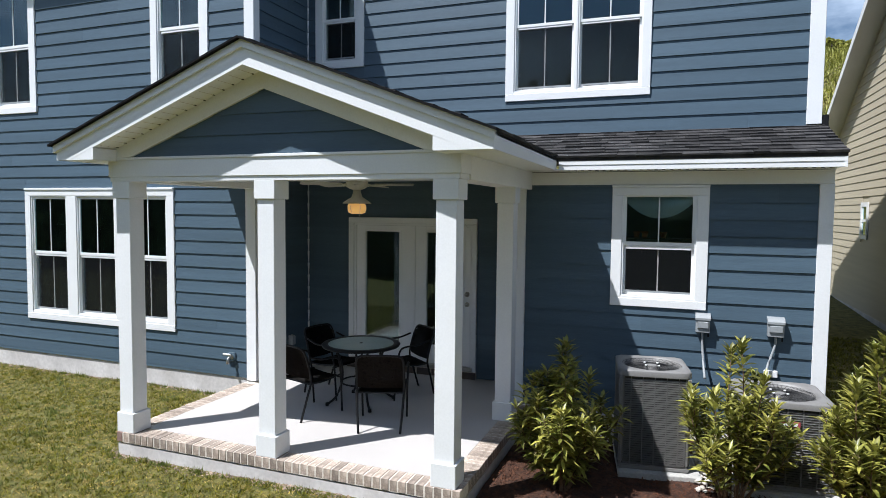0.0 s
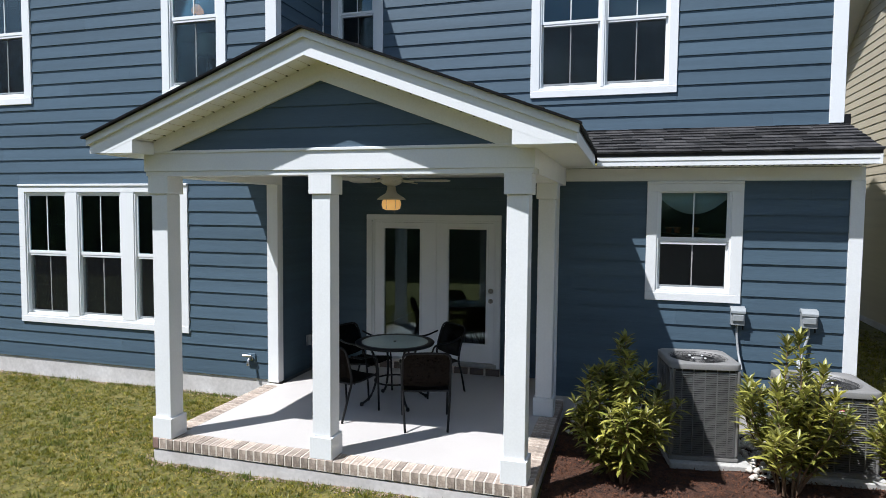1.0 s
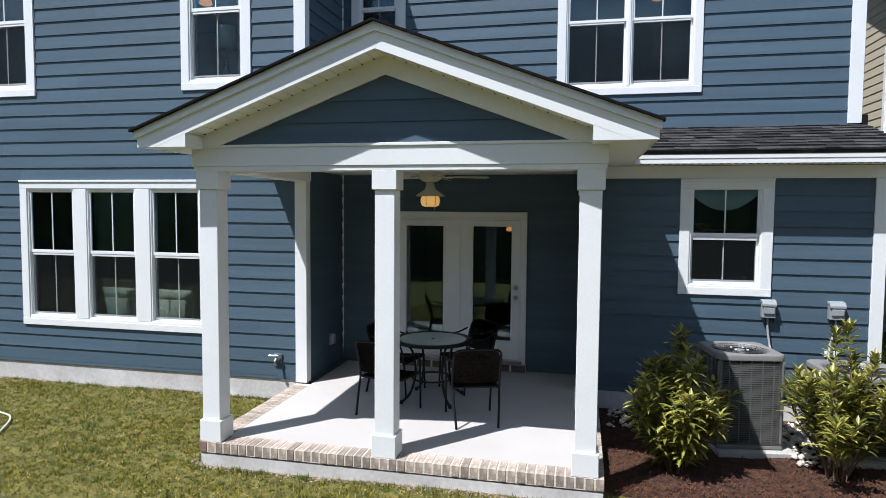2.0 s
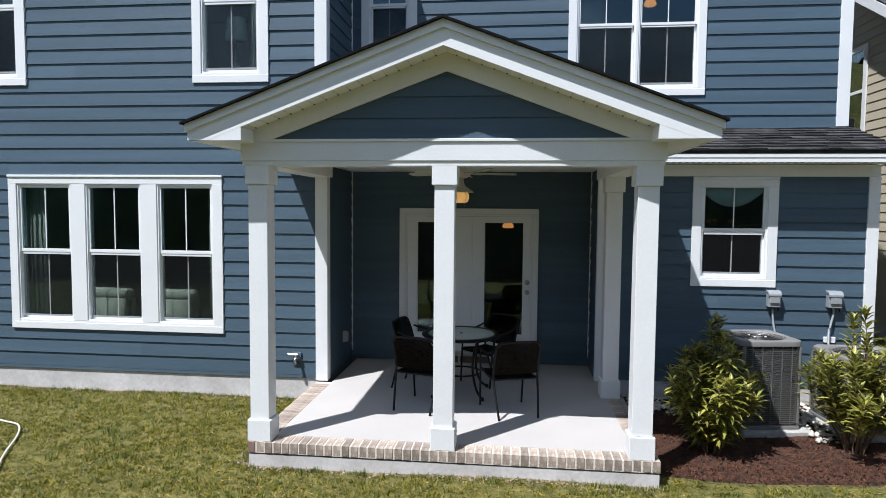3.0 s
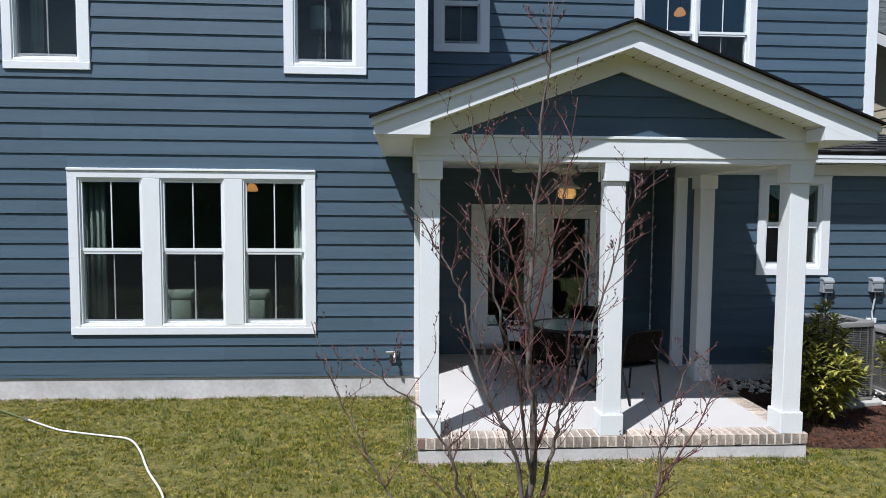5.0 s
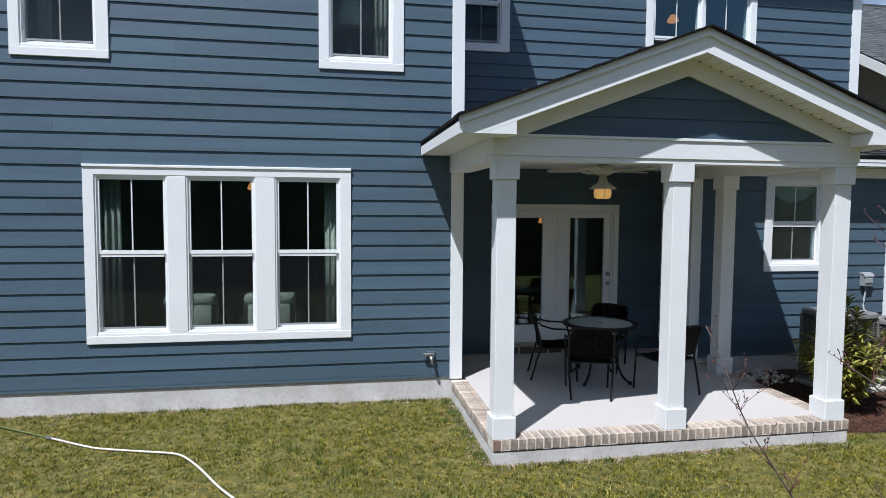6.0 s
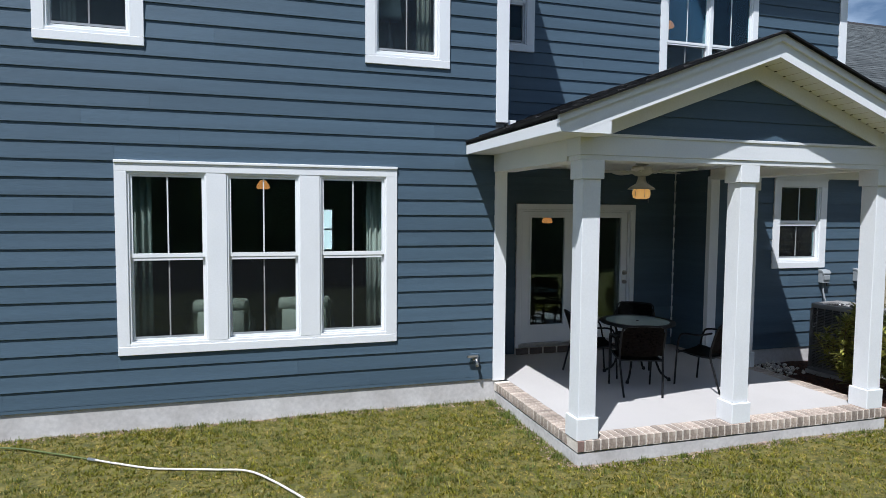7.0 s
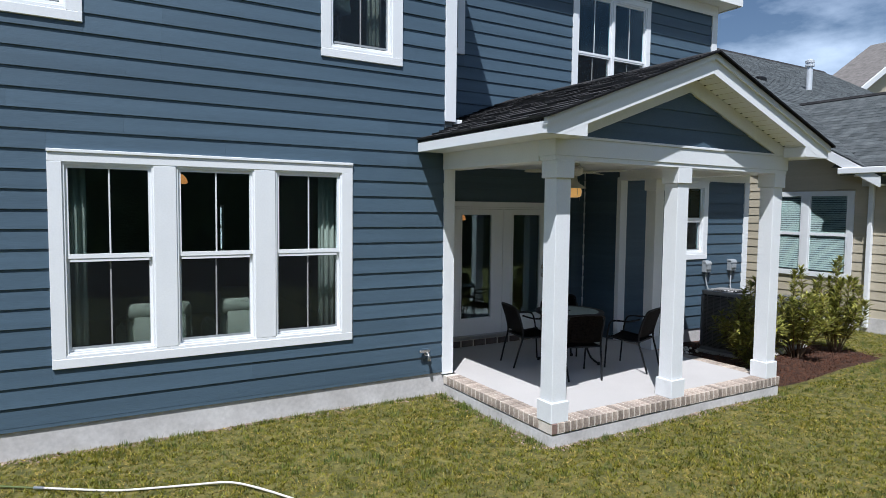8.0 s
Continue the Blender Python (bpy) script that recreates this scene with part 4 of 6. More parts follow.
# ---- porch beams, ceiling, gable ----
BX0, BX1 = -5.385, -1.640
beam = thing("porch_beam", "white boxed porch beam on the columns", "beam", (-3.5, PY0, 2.79), kind="structure")
part("front_beam", boxes((BX0, BX1, PY0 + 0.0, PY0 + 0.25, 2.832, 3.022), bevel=0.003), TRIM, beam)
part("lip", boxes((BX0 + 0.012, BX1 - 0.012, PY0 + 0.012, PY0 + 0.238, 2.79, 2.8315)), TRIM, beam)
part("top_moulding", boxes((BX0 + 0.001, BX1 - 0.001, PY0 - 0.014, PY0 - 0.0005, 2.998, 3.024), bevel=0.003), TRIM, beam)
part("side_beam", boxes((BX0, BX0 + 0.25, PY0 + 0.2505, YA - 0.037, 2.79, 3.02), bevel=0.003), SOFFIT, beam)
part("side_beam", boxes((BX1 - 0.25, BX1, PY0 + 0.2505, YC - 0.037, 2.79, 3.02), bevel=0.003), SOFFIT, beam)
mesh_thing("ceiling_porch", boxes((BX0 + 0.25, BX1 - 0.25, PY0 + 0.25, YC, 2.94, 2.97), (XA + 0.001, XC - 0.001, YC, YD - 0.001, 2.94, 2.97)), SOFFIT, "cream boarded porch ceiling", "ceiling", "structure")

RX, RZ, SL = -3.515, 3.974, 0.375      # ridge line and slope
EXL, EXR = -5.735, -1.295              # eave lines
RY0 = 4.45


def roof_z(x):
    return RZ - SL * abs(x - RX)


def rake_board(x_end, y0, y1, top_off, bot_off, floor_z, mat, name, parent):
    pts = [(RX, RZ - top_off), (x_end, roof_z(x_end) - top_off), (x_end, max(roof_z(x_end) - bot_off, floor_z))]
    xk = RX + (x_end - RX) * ((RZ - bot_off - floor_z) / SL) / abs(x_end - RX)
    if roof_z(x_end) - bot_off < floor_z:
        pts.append((xk, floor_z))
    pts.append((RX, RZ - bot_off))
    return part(name, prism(pts, "y", y0, y1), mat, parent)


proof = thing("porch_roof", "gabled porch roof with dark shingles and white rake boards", "roof", (-3.5, 6, 3.0), kind="structure")
for xe in (EXL, EXR):
    s = 1 if xe > RX else -1
    part("deck", prism([(RX, RZ - 0.012), (xe, roof_z(xe) - 0.012), (xe, roof_z(xe) - 0.05), (RX, RZ - 0.05)], "y", RY0 + 0.02, YA - 0.025 if s < 0 else YD - 0.03), SHINGLE_B, proof)
    if s < 0:
        part("deck", prism([(RX, RZ - 0.012), (XA + 0.04, roof_z(XA + 0.04) - 0.012), (XA + 0.04, roof_z(XA + 0.04) - 0.05), (RX, RZ - 0.05)], "y", YA - 0.0245, YD - 0.03), SHINGLE_B, proof)
    rake_board(xe + s * 0.035, RY0 - 0.070, RY0 + 0.019, -0.004, 0.0150, 2.99, EDGE, "shingle_edge", proof)
    rake_board(xe + s * 0.015, RY0 - 0.028, RY0 + 0.019, 0.0155, 0.080, 2.99, TRIM, "rake_moulding", proof)
    rake_board(xe, RY0, RY0 + 0.03, 0.0805, 0.222, 2.985, TRIM, "rake_board", proof)
    # sloped soffit under the overhang and frieze along the gable
    xi = RX + s * 1.80
    part("rake_soffit", prism([(RX, RZ - 0.195), (xi, roof_z(xi) - 0.195), (xi, roof_z(xi) - 0.21), (RX, RZ - 0.21)], "y", RY0 + 0.031, PY0 + 0.02), SOFFIT, proof)
    part("gable_frieze", prism([(RX, RZ - 0.2105), (RX + s * 1.95, roof_z(RX + s * 1.95) - 0.2105), (RX + s * 1.95, 3.0245), (RX + s * 1.56, 3.0245), (RX, RZ - 0.372)], "y", PY0 - 0.012, PY0 + 0.03), SOFFIT, proof)
    # boxed eave return
    xr = RX + s * 1.74
    xo = xe - s * 0.03
    part("eave_return", prism([(xo, 2.985), (xr, 2.985), (xr, roof_z(xr) - 0.2225), (xo, 3.02)], "y", RY0 + 0.001, PY0 - 0.013), TRIM, proof)
    back = YA - 0.037 if s < 0 else 6.93
    part("eave_fascia", boxes((min(xe, xe - s * 0.025), max(xe, xe - s * 0.025), RY0 + 0.031, back, 2.985, roof_z(xe) - 0.030), bevel=0.003), TRIM, proof)
    part("eave_soffit", boxes((min(xe - s * 0.026, (BX0 if s < 0 else BX1)), max(xe - s * 0.026, (BX0 if s < 0 else BX1)), PY0 - 0.012, back, 2.99, 3.005)), SOFFIT, proof)
    for k in range(16):
        d = 0.09 + k * 0.108
        x = RX + s * d
        z = RZ - SL * d - 0.2115
        part("soffit_seam", boxes((x - 0.0015, x + 0.0015, RY0 + 0.06, PY0 - 0.045, z - 0.0015, z + 0.003)), ROCK, proof)
        part("vent_slot", boxes((x - 0.006, x + 0.006, PY0 - 0.045, PY0 - 0.02, z - 0.004, z + 0.004)), IRON, proof, "small dark soffit vent slot")
mesh_thing("flashing_block", boxes((-5.19, -5.08, YA + 0.02, YA + 0.14, roof_z(-5.15) - 0.03, roof_z(-5.15) + 0.06), bevel=0.006), SOFFIT, "small cream flashing block on the roof valley", "flashing", "structure")
part("ridge_cap", prism([(RX - 0.14, RZ - 0.05), (RX, RZ + 0.012), (RX + 0.14, RZ - 0.05), (RX, RZ - 0.006)], "y", RY0 - 0.03, YD - 0.03), SHINGLE_B, proof)

gable = mesh_thing("gable_wall", prism([(RX - 1.75, 3.025), (RX, RZ - 0.25), (RX + 1.75, 3.025)], "y", PY0 + 0.032, PY0 + 0.12), DARKROOM, "blue lap-sided gable above the porch beam", "wall", "structure")
for k, zb in enumerate((3.025, 3.205, 3.390, 3.575)):
    zt = (3.205, 3.390, 3.575, 3.70)[k]
    half0, half1 = (RZ - 0.30 - zb) / SL, max((RZ - 0.30 - zt) / SL, 0.02)
    pts = [(RX - half0, zb), (RX + half0, zb), (RX + half1, zt), (RX - half1, zt)]
    bmq = bmesh.new()
    v = [bmq.verts.new((x, PY0 + 0.03 - (0.022 if i < 2 else 0.009), z)) for i, (x, z) in enumerate(pts)] + [bmq.verts.new((x, PY0 + 0.031, z)) for x, z in pts]
    for q in ((0, 1, 2, 3), (7, 6, 5, 4), (0, 4, 5, 1), (1, 5, 6, 2), (2, 6, 7, 3), (3, 7, 4, 0)):
        bmq.faces.new([v[i] for i in q])
    bmesh.ops.recalc_face_normals(bmq, faces=bmq.faces[:])
    part("siding_board", bmq, SIDING, gable)

# kitchen lean-to roof
KY0, KZ0, KSL = 6.93, 3.125, 0.345
kroof = thing("kitchen_roof", "low dark shingled lean-to roof over the kitchen bay", "roof", (0, 7.5, 3.1), kind="structure")
part("deck", prism([(KY0, KZ0), (YD - 0.03, KZ0 + KSL * (YD - 0.03 - KY0)), (YD - 0.03, KZ0 + KSL * (YD - 0.03 - KY0) - 0.04), (KY0, KZ0 - 0.04)], "x", -2.5, XR + 0.06), SHINGLE_B, kroof)
part("fascia", boxes((EXR + 0.022, XR + 0.05, KY0 + 0.01, KY0 + 0.035, 2.985, KZ0 - 0.042), bevel=0.003), TRIM, kroof)
part("fascia_moulding", boxes((EXR + 0.022, XR + 0.055, KY0 + 0.003, KY0 + 0.0095, 3.04, KZ0 - 0.012), bevel=0.003), TRIM, kroof)
part("soffit", boxes((BX1 + 0.001, XR + 0.03, KY0 + 0.0355, YC - 0.031, 2.99, 3.003)), SOFFIT, kroof)
part("rake_board", prism([(KY0, 2.985), (KY0, KZ0 - 0.042), (YD, KZ0 + KSL * (YD - KY0) - 0.042), (YD, KZ0 + KSL * (YD - KY0) - 0.20)], "x", XR + 0.036, XR + 0.06), TRIM, kroof)
kv = bmesh.new()
for k in range(34):
    add_box(kv, -1.2 + k * 0.077, -1.2 + k * 0.077 + 0.03, KY0 + 0.09, KY0 + 0.16, 2.987, 2.9905)
part("vent_slots", kv, IRON, kroof, "row of small dark soffit vents")
mesh_thing("flashing", boxes((XR + 0.04, XR + 0.10, YD - 0.036, YD + 0.10, 3.50, 3.64)), IRON, "dark metal flashing where roof meets wall", "flashing", "structure")

# ---- shingles ----
def shingle_rows(parent, name, place, u0, u1, slope_len, keep, joined_mat=None, lap=0.142, tab=0.32, seed=2):
    """Rows of shingle tabs on a slope: place(u, d, h), with d up the slope from the eave. Parts, or one joined part."""
    rng = random.Random(seed)
    bm = bmesh.new() if joined_mat else None
    k, d = 0, -0.015
    while d < slope_len - 0.02:
        u = u0 - rng.uniform(0, tab)
        while u < u1:
            w = tab * rng.choice((0.55, 0.75, 1.0, 1.0, 1.2))
            a, b = max(u, u0), min(u + w - 0.004, u1)
            u += w
            d1 = min(d + lap * 1.3, slope_len)
            if b - a < 0.03 or not keep((a + b) / 2, d + lap / 2):
                continue
            hb = 0.017 + rng.choice((0, 0.003, 0.009))
            co = [place(a, d, 0.0), place(b, d, 0.0), place(b, d, hb), place(a, d, hb), place(a, d1, 0.0), place(b, d1, 0.0), place(b, d1, 0.004), place(a, d1, 0.004)]
            t = bm if joined_mat else bmesh.new()
            v = [t.verts.new(c) for c in co]
            for q in ((0, 1, 2, 3), (3, 2, 6, 7), (0, 3, 7, 4), (1, 5, 6, 2), (4, 7, 6, 5), (0, 4, 5, 1)):
                t.faces.new([v[i] for i in q])
            if not joined_mat:
                bmesh.ops.recalc_face_normals(t, faces=t.faces[:])
                part("shingle", t, SHINGLE, parent)
        d += lap
        k += 1
    if joined_mat:
        bmesh.ops.recalc_face_normals(bm, faces=bm.faces[:])
        part(name, bm, joined_mat, parent, kind="stuff")


cs = 1 / math.sqrt(1 + SL * SL)
shingle_rows(proof, "shingles", lambda u, d, h: (EXL + d * cs - h * SL * cs, u, roof_z(EXL) + d * SL * cs - 0.011 + h * cs), RY0 - 0.035, YD - 0.035, (RX - EXL) / cs,
             lambda u, d: u < YA - 0.03 or EXL + d * cs > XA + 0.05, seed=21)
shingle_rows(proof, "shingles", lambda u, d, h: (EXR - d * cs + h * SL * cs, u, roof_z(EXR) + d * SL * cs - 0.011 + h * cs), RY0 - 0.035, YD - 0.035, (EXR - RX) / cs,
             lambda u, d: u < 6.95 or EXR - d * cs < EXR - 0.9 * (u - 6.95), SHINGLE_B, seed=22)
ck = 1 / math.sqrt(1 + KSL * KSL)
shingle_rows(kroof, "shingles", lambda u, d, h: (u, KY0 + d * ck - h * KSL * ck, KZ0 + d * KSL * ck + 0.001 + h * ck), -2.3, XR + 0.07, (YD - 0.04 - KY0) / ck,
             lambda u, d: u > EXR - 0.92 * (d + 0.1), tab=0.26, seed=23)

# ---- porch furniture ----
TC = (-3.51, 6.57)
table = thing("patio_table", "round black metal patio table with frosted glass top", "table", (TC[0], TC[1], FLOOR))
zt = FLOOR + 0.72
part("rim", lathe([(0.385, zt - 0.03), (0.455, zt - 0.03), (0.465, zt - 0.012), (0.455, zt), (0.40, zt + 0.002), (0.385, zt - 0.004)], 48, TC), IRON, table, "black metal rim", True)
part("glass_top", lathe([(0.02, zt - 0.012), (0.392, zt - 0.012), (0.392, zt - 0.003), (0.02, zt - 0.003)], 48, TC), FROST, table, "pale frosted glass top")
part("hub", lathe([(0.018, zt - 0.004), (0.018, zt + 0.003)], 12, TC), IRON, table)
part("lower_ring", tube(bmesh.new(), [(TC[0] + 0.235 * math.cos(a * 0.2618), TC[1] + 0.235 * math.sin(a * 0.2618), FLOOR + 0.26) for a in range(25)], 0.011, 8), IRON, table, smooth=True)
for k in range(4):
    a = radians(42 + 90 * k)
    c, s = math.cos(a), math.sin(a)
    pts = smooth_points([(TC[0] + c * q, TC[1] + s * q, FLOOR + z) for q, z in ((0.34, 0.69), (0.27, 0.60), (0.225, 0.42), (0.235, 0.26), (0.30, 0.10), (0.40, 0.022))], 5)
    leg = part("leg", tube(bmesh.new(), pts, 0.014, 8), IRON, table, smooth=True)
    part("foot", lathe([(0.012, FLOOR), (0.022, FLOOR + 0.006), (0.020, FLOOR + 0.035), (0.010, FLOOR + 0.045)], 12, (TC[0] + c * 0.405, TC[1] + s * 0.405)), IRON, leg, smooth=True)


def patio_chair(label):
    """Sling chair with arms; the seat faces +y."""
    ch = thing("patio_chair", label, "chair", group="chairs round the patio table")
    w = 0.245
    for sx in (-1, 1):
        # rear leg running up into the back upright
        up = smooth_points([(sx * 0.215, -0.30, 0.0), (sx * 0.235, -0.235, 0.24), (sx * w, -0.185, 0.43), (sx * w, -0.222, 0.62), (sx * 0.240, -0.275, 0.765), (sx * 0.19, -0.300, 0.808)], 5)
        part("leg", tube(bmesh.new(), up, 0.0125, 8), IRON, ch, smooth=True)
        fr = smooth_points([(sx * 0.245, 0.265, 0.0), (sx * 0.250, 0.25, 0.25), (sx * 0.255, 0.235, 0.44), (sx * 0.265, 0.20, 0.60), (sx * 0.268, 0.13, 0.645), (sx * 0.268, -0.05, 0.655), (sx * 0.258, -0.205, 0.70)], 5)
        part("armrest", tube(bmesh.new(), fr, 0.0115, 8), IRON, ch, smooth=True)
        part("seat_rail", tube(bmesh.new(), smooth_points([(sx * 0.238, -0.19, 0.405), (sx * 0.24, 0.0, 0.40), (sx * 0.24, 0.22, 0.425), (sx * 0.235, 0.262, 0.415)], 4), 0.011, 8), IRON, ch, smooth=True)
    part("top_rail", tube(bmesh.new(), smooth_points([(-0.19, -0.300, 0.808), (0, -0.308, 0.816), (0.19, -0.300, 0.808)], 5), 0.0115, 8), IRON, ch, smooth=True)
    part("cross_bar", tube(bmesh.new(), [(-0.235, 0.235, 0.40), (0.235, 0.235, 0.40)], 0.010, 8), IRON, ch)
    part("cross_bar", tube(bmesh.new(), [(-0.235, -0.19, 0.40), (0.235, -0.19, 0.40)], 0.010, 8), IRON, ch)

    def sling(rows):
        bm = bmesh.new()
        grid = []
        for y, z, hw in rows:
            grid.append([bm.verts.new((hw * (2 * i / 6 - 1), y - 0.012 * math.cos((2 * i / 6 - 1) * 1.5) * (0 if z < 0.5 else 1), z - 0.014 * math.cos((2 * i / 6 - 1) * 1.5) * (1 if z < 0.5 else 0))) for i in range(7)])
        for a, b in zip(grid, grid[1:]):
            for i in range(6):
                bm.faces.new((a[i], a[i + 1], b[i + 1], b[i]))
        bmesh.ops.solidify(bm, geom=bm.faces[:], thickness=0.006)
        return bm

    part("seat", sling([(-0.19, 0.408, 0.232), (-0.05, 0.404, 0.235), (0.10, 0.412, 0.236), (0.22, 0.428, 0.236), (0.262, 0.416, 0.23)]), WEAVE, ch, "dark brown woven sling", True)
    part("backrest", sling([(-0.195, 0.46, 0.235), (-0.205, 0.55, 0.238), (-0.228, 0.635, 0.240), (-0.258, 0.72, 0.238), (-0.287, 0.78, 0.215), (-0.302, 0.81, 0.185)]), WEAVE, ch, "dark brown woven sling", True)
    return ch


def facing(dx, dy):
    return math.degrees(math.atan2(-dx, dy))


chair = patio_chair("black metal patio chair with dark brown sling seat")
seats = (((-2.935, 5.975), (-0.19, 0.52)), ((-3.875, 6.03), (0.165, 0.51)), ((-3.19, 7.14), (-0.64, -0.77)), ((-4.02, 6.815), (0.97, -0.22)))
for i, ((x, y), d) in enumerate(seats):
    m = pose(x, y, FLOOR, 0, 0, facing(*d))
    if i == 0:
        chair.matrix_basis = m
    else:
        copy_thing(chair, m)

# ---- ceiling fan with lamp ----
FX, FY = -3.54, 6.515
fan = thing("ceiling_fan", "cream ceiling fan with white blades and a lit lantern lamp", "ceiling fan", (FX, FY, 2.94))
part("canopy", lathe([(0.075, 2.94), (0.08, 2.91), (0.05, 2.895)], 24, (FX, FY)), FANWHITE, fan, smooth=True)
part("motor", lathe([(0.05, 2.895), (0.115, 2.885), (0.128, 2.85), (0.122, 2.80), (0.085, 2.775), (0.05, 2.765)], 28, (FX, FY)), FANWHITE, fan, smooth=True)
part("lamp_shade", lathe([(0.045, 2.765), (0.05, 2.72), (0.065, 2.68), (0.145, 2.628), (0.168, 2.606), (0.164, 2.603), (0.06, 2.66), (0.03, 2.70)], 28, (FX, FY)), FANWHITE, fan, "cream metal lantern shade", True)
part("lamp_glass", lathe([(0.085, 2.615), (0.105, 2.585), (0.108, 2.545), (0.095, 2.50), (0.06, 2.485)], 28, (FX, FY)), LAMPGLASS, fan, "ribbed amber glowing glass", True)
for k in range(6):
    a = 6.28318 * (k + 0.3) / 6
    part("lamp_rib", tube(bmesh.new(), [(FX + r * math.cos(a), FY + r * math.sin(a), z) for r, z in ((0.086, 2.615), (0.107, 2.585), (0.110, 2.545), (0.097, 2.50))], 0.004, 5), FANWHITE, fan)
for k in range(5):
    a = radians(14 + 72 * k)
    c, s = math.cos(a), math.sin(a)
    bm = bmesh.new()
    outline = [(0.20, -0.05), (0.45, -0.065), (0.62, -0.07), (0.665, -0.045), (0.675, 0), (0.665, 0.045), (0.62, 0.07), (0.45, 0.065), (0.20, 0.05)]
    ring = [[bm.verts.new((FX + c * u - s * w, FY + s * u + c * w, 2.822 + o + 0.2 * w)) for u, w in outline] for o in (0, 0.007)]
    bm.faces.new(ring[0][::-1])
    bm.faces.new(ring[1])
    for i in range(len(outline)):
        j = (i + 1) % len(outline)
        bm.faces.new((ring[0][i], ring[0][j], ring[1][j], ring[1][i]))
    blade = part("blade", bm, FANWHITE, fan)
    part("blade_iron", tube(bmesh.new(), [(FX + c * 0.11, FY + s * 0.11, 2.83), (FX + c * 0.17, FY + s * 0.17, 2.818), (FX + c * 0.26, FY + s * 0.26, 2.820)], [0.014, 0.010, 0.014], 6), FANWHITE, blade)
part("pull_chain", tube(bmesh.new(), [(FX + 0.06, FY - 0.05, 2.70), (FX + 0.065, FY - 0.055, 2.44)], 0.0025, 5), BRASS, fan)

# ---- wall fixtures ----
def outlet(x, y, z, label):
    o = thing("outlet_cover", label, "outlet", (x, y, z))
    part("back_plate", boxes((x, x + 0.02, y - 0.05, y + 0.05, z - 0.075, z + 0.075), bevel=0.004), BOXGREY, o)
    part("cover", boxes((x + 0.0205, x + 0.065, y - 0.045, y + 0.045, z - 0.068, z + 0.068), bevel=0.01, seg=2), BOXGREY, o)


outlet(XA + 0.02, 7.62, 0.65, "grey weatherproof outlet cover on the porch side wall")

sp = thing("hose_spigot", "small brass-grey hose spigot on the blue wall", "faucet", (-5.60, YA, 0.54))
part("mounting_block", boxes((-5.655, -5.545, YA - 0.040, YA - 0.022, 0.475, 0.60), bevel=0.004), SIDING, sp, "blue mounting block")
part("flange", tube(bmesh.new(), [(-5.60, YA - 0.0405, 0.54), (-5.60, YA - 0.05, 0.54)], 0.032, 14), METAL, sp)
part("pipe", tube(bmesh.new(), smooth_points([(-5.60, YA - 0.05, 0.54), (-5.60, YA - 0.09, 0.54), (-5.60, YA - 0.115, 0.515), (-5.60, YA - 0.12, 0.475)], 4), 0.018, 10), METAL, sp, smooth=True)
part("handle", boxes((-5.71, -5.57, YA - 0.095, YA - 0.06, 0.560, 0.590), bevel=0.008), METAL, sp)
part("spout_collar", tube(bmesh.new(), [(-5.60, YA - 0.12, 0.485), (-5.60, YA - 0.12, 0.462)], 0.020, 12), BRASS, sp)


def disconnect(x0, x1, z0, z1, bend, zend, label):
    d = thing("disconnect_box", label, "electrical box", ((x0 + x1) / 2, YC, z0), group="disconnect boxes")
    part("body", boxes((x0, x1, YC - 0.10, YC - 0.015, z0, z1 - 0.035), bevel=0.005), BOXGREY, d)
    part("hood", prism([(YC - 0.015, z1), (YC - 0.085, z1 - 0.008), (YC - 0.115, z1 - 0.045), (YC - 0.115, z1 - 0.07), (YC - 0.1005, z1 - 0.07), (YC - 0.1005, z1 - 0.0345), (YC - 0.015, z1 - 0.0345)], "x", x0 - 0.006, x1 + 0.006, 0.002), BOXGREY, d)
    part("door_flap", boxes((x0 + 0.014, x1 - 0.014, YC - 0.118, YC - 0.1005, z0 + 0.05, z1 - 0.085), bevel=0.004), BOXGREY, d, "lighter raised latch plate")
    xm = (x0 + x1) / 2
    pts = smooth_points([(xm, YC - 0.05, z0), (xm, YC - 0.05, z0 - 0.10), (xm + bend * 0.5, YC - 0.10, z0 - 0.30), (xm + bend, YC - 0.25, zend)], 6)
    part("conduit", tube(bmesh.new(), pts, 0.013, 10), BOXGREY, d, "flexible grey conduit", True)
    part("tag", boxes((x1 - 0.02, x1 - 0.005, YC - 0.06, YC - 0.055, z0 - 0.05, z0)), IRON, d)


disconnect(0.185, 0.325, 1.255, 1.460, 0.03, 0.80, "grey disconnect box with conduit on the kitchen wall")
disconnect(0.878, 1.030, 1.262, 1.465, -0.13, 0.75, "grey disconnect box with bent conduit on the kitchen wall")
trim("line_set_cover", "small white refrigerant line cover on the wall", (0.86, 0.99, YC - 0.06, YC - 0.023, 0.83, 0.90))


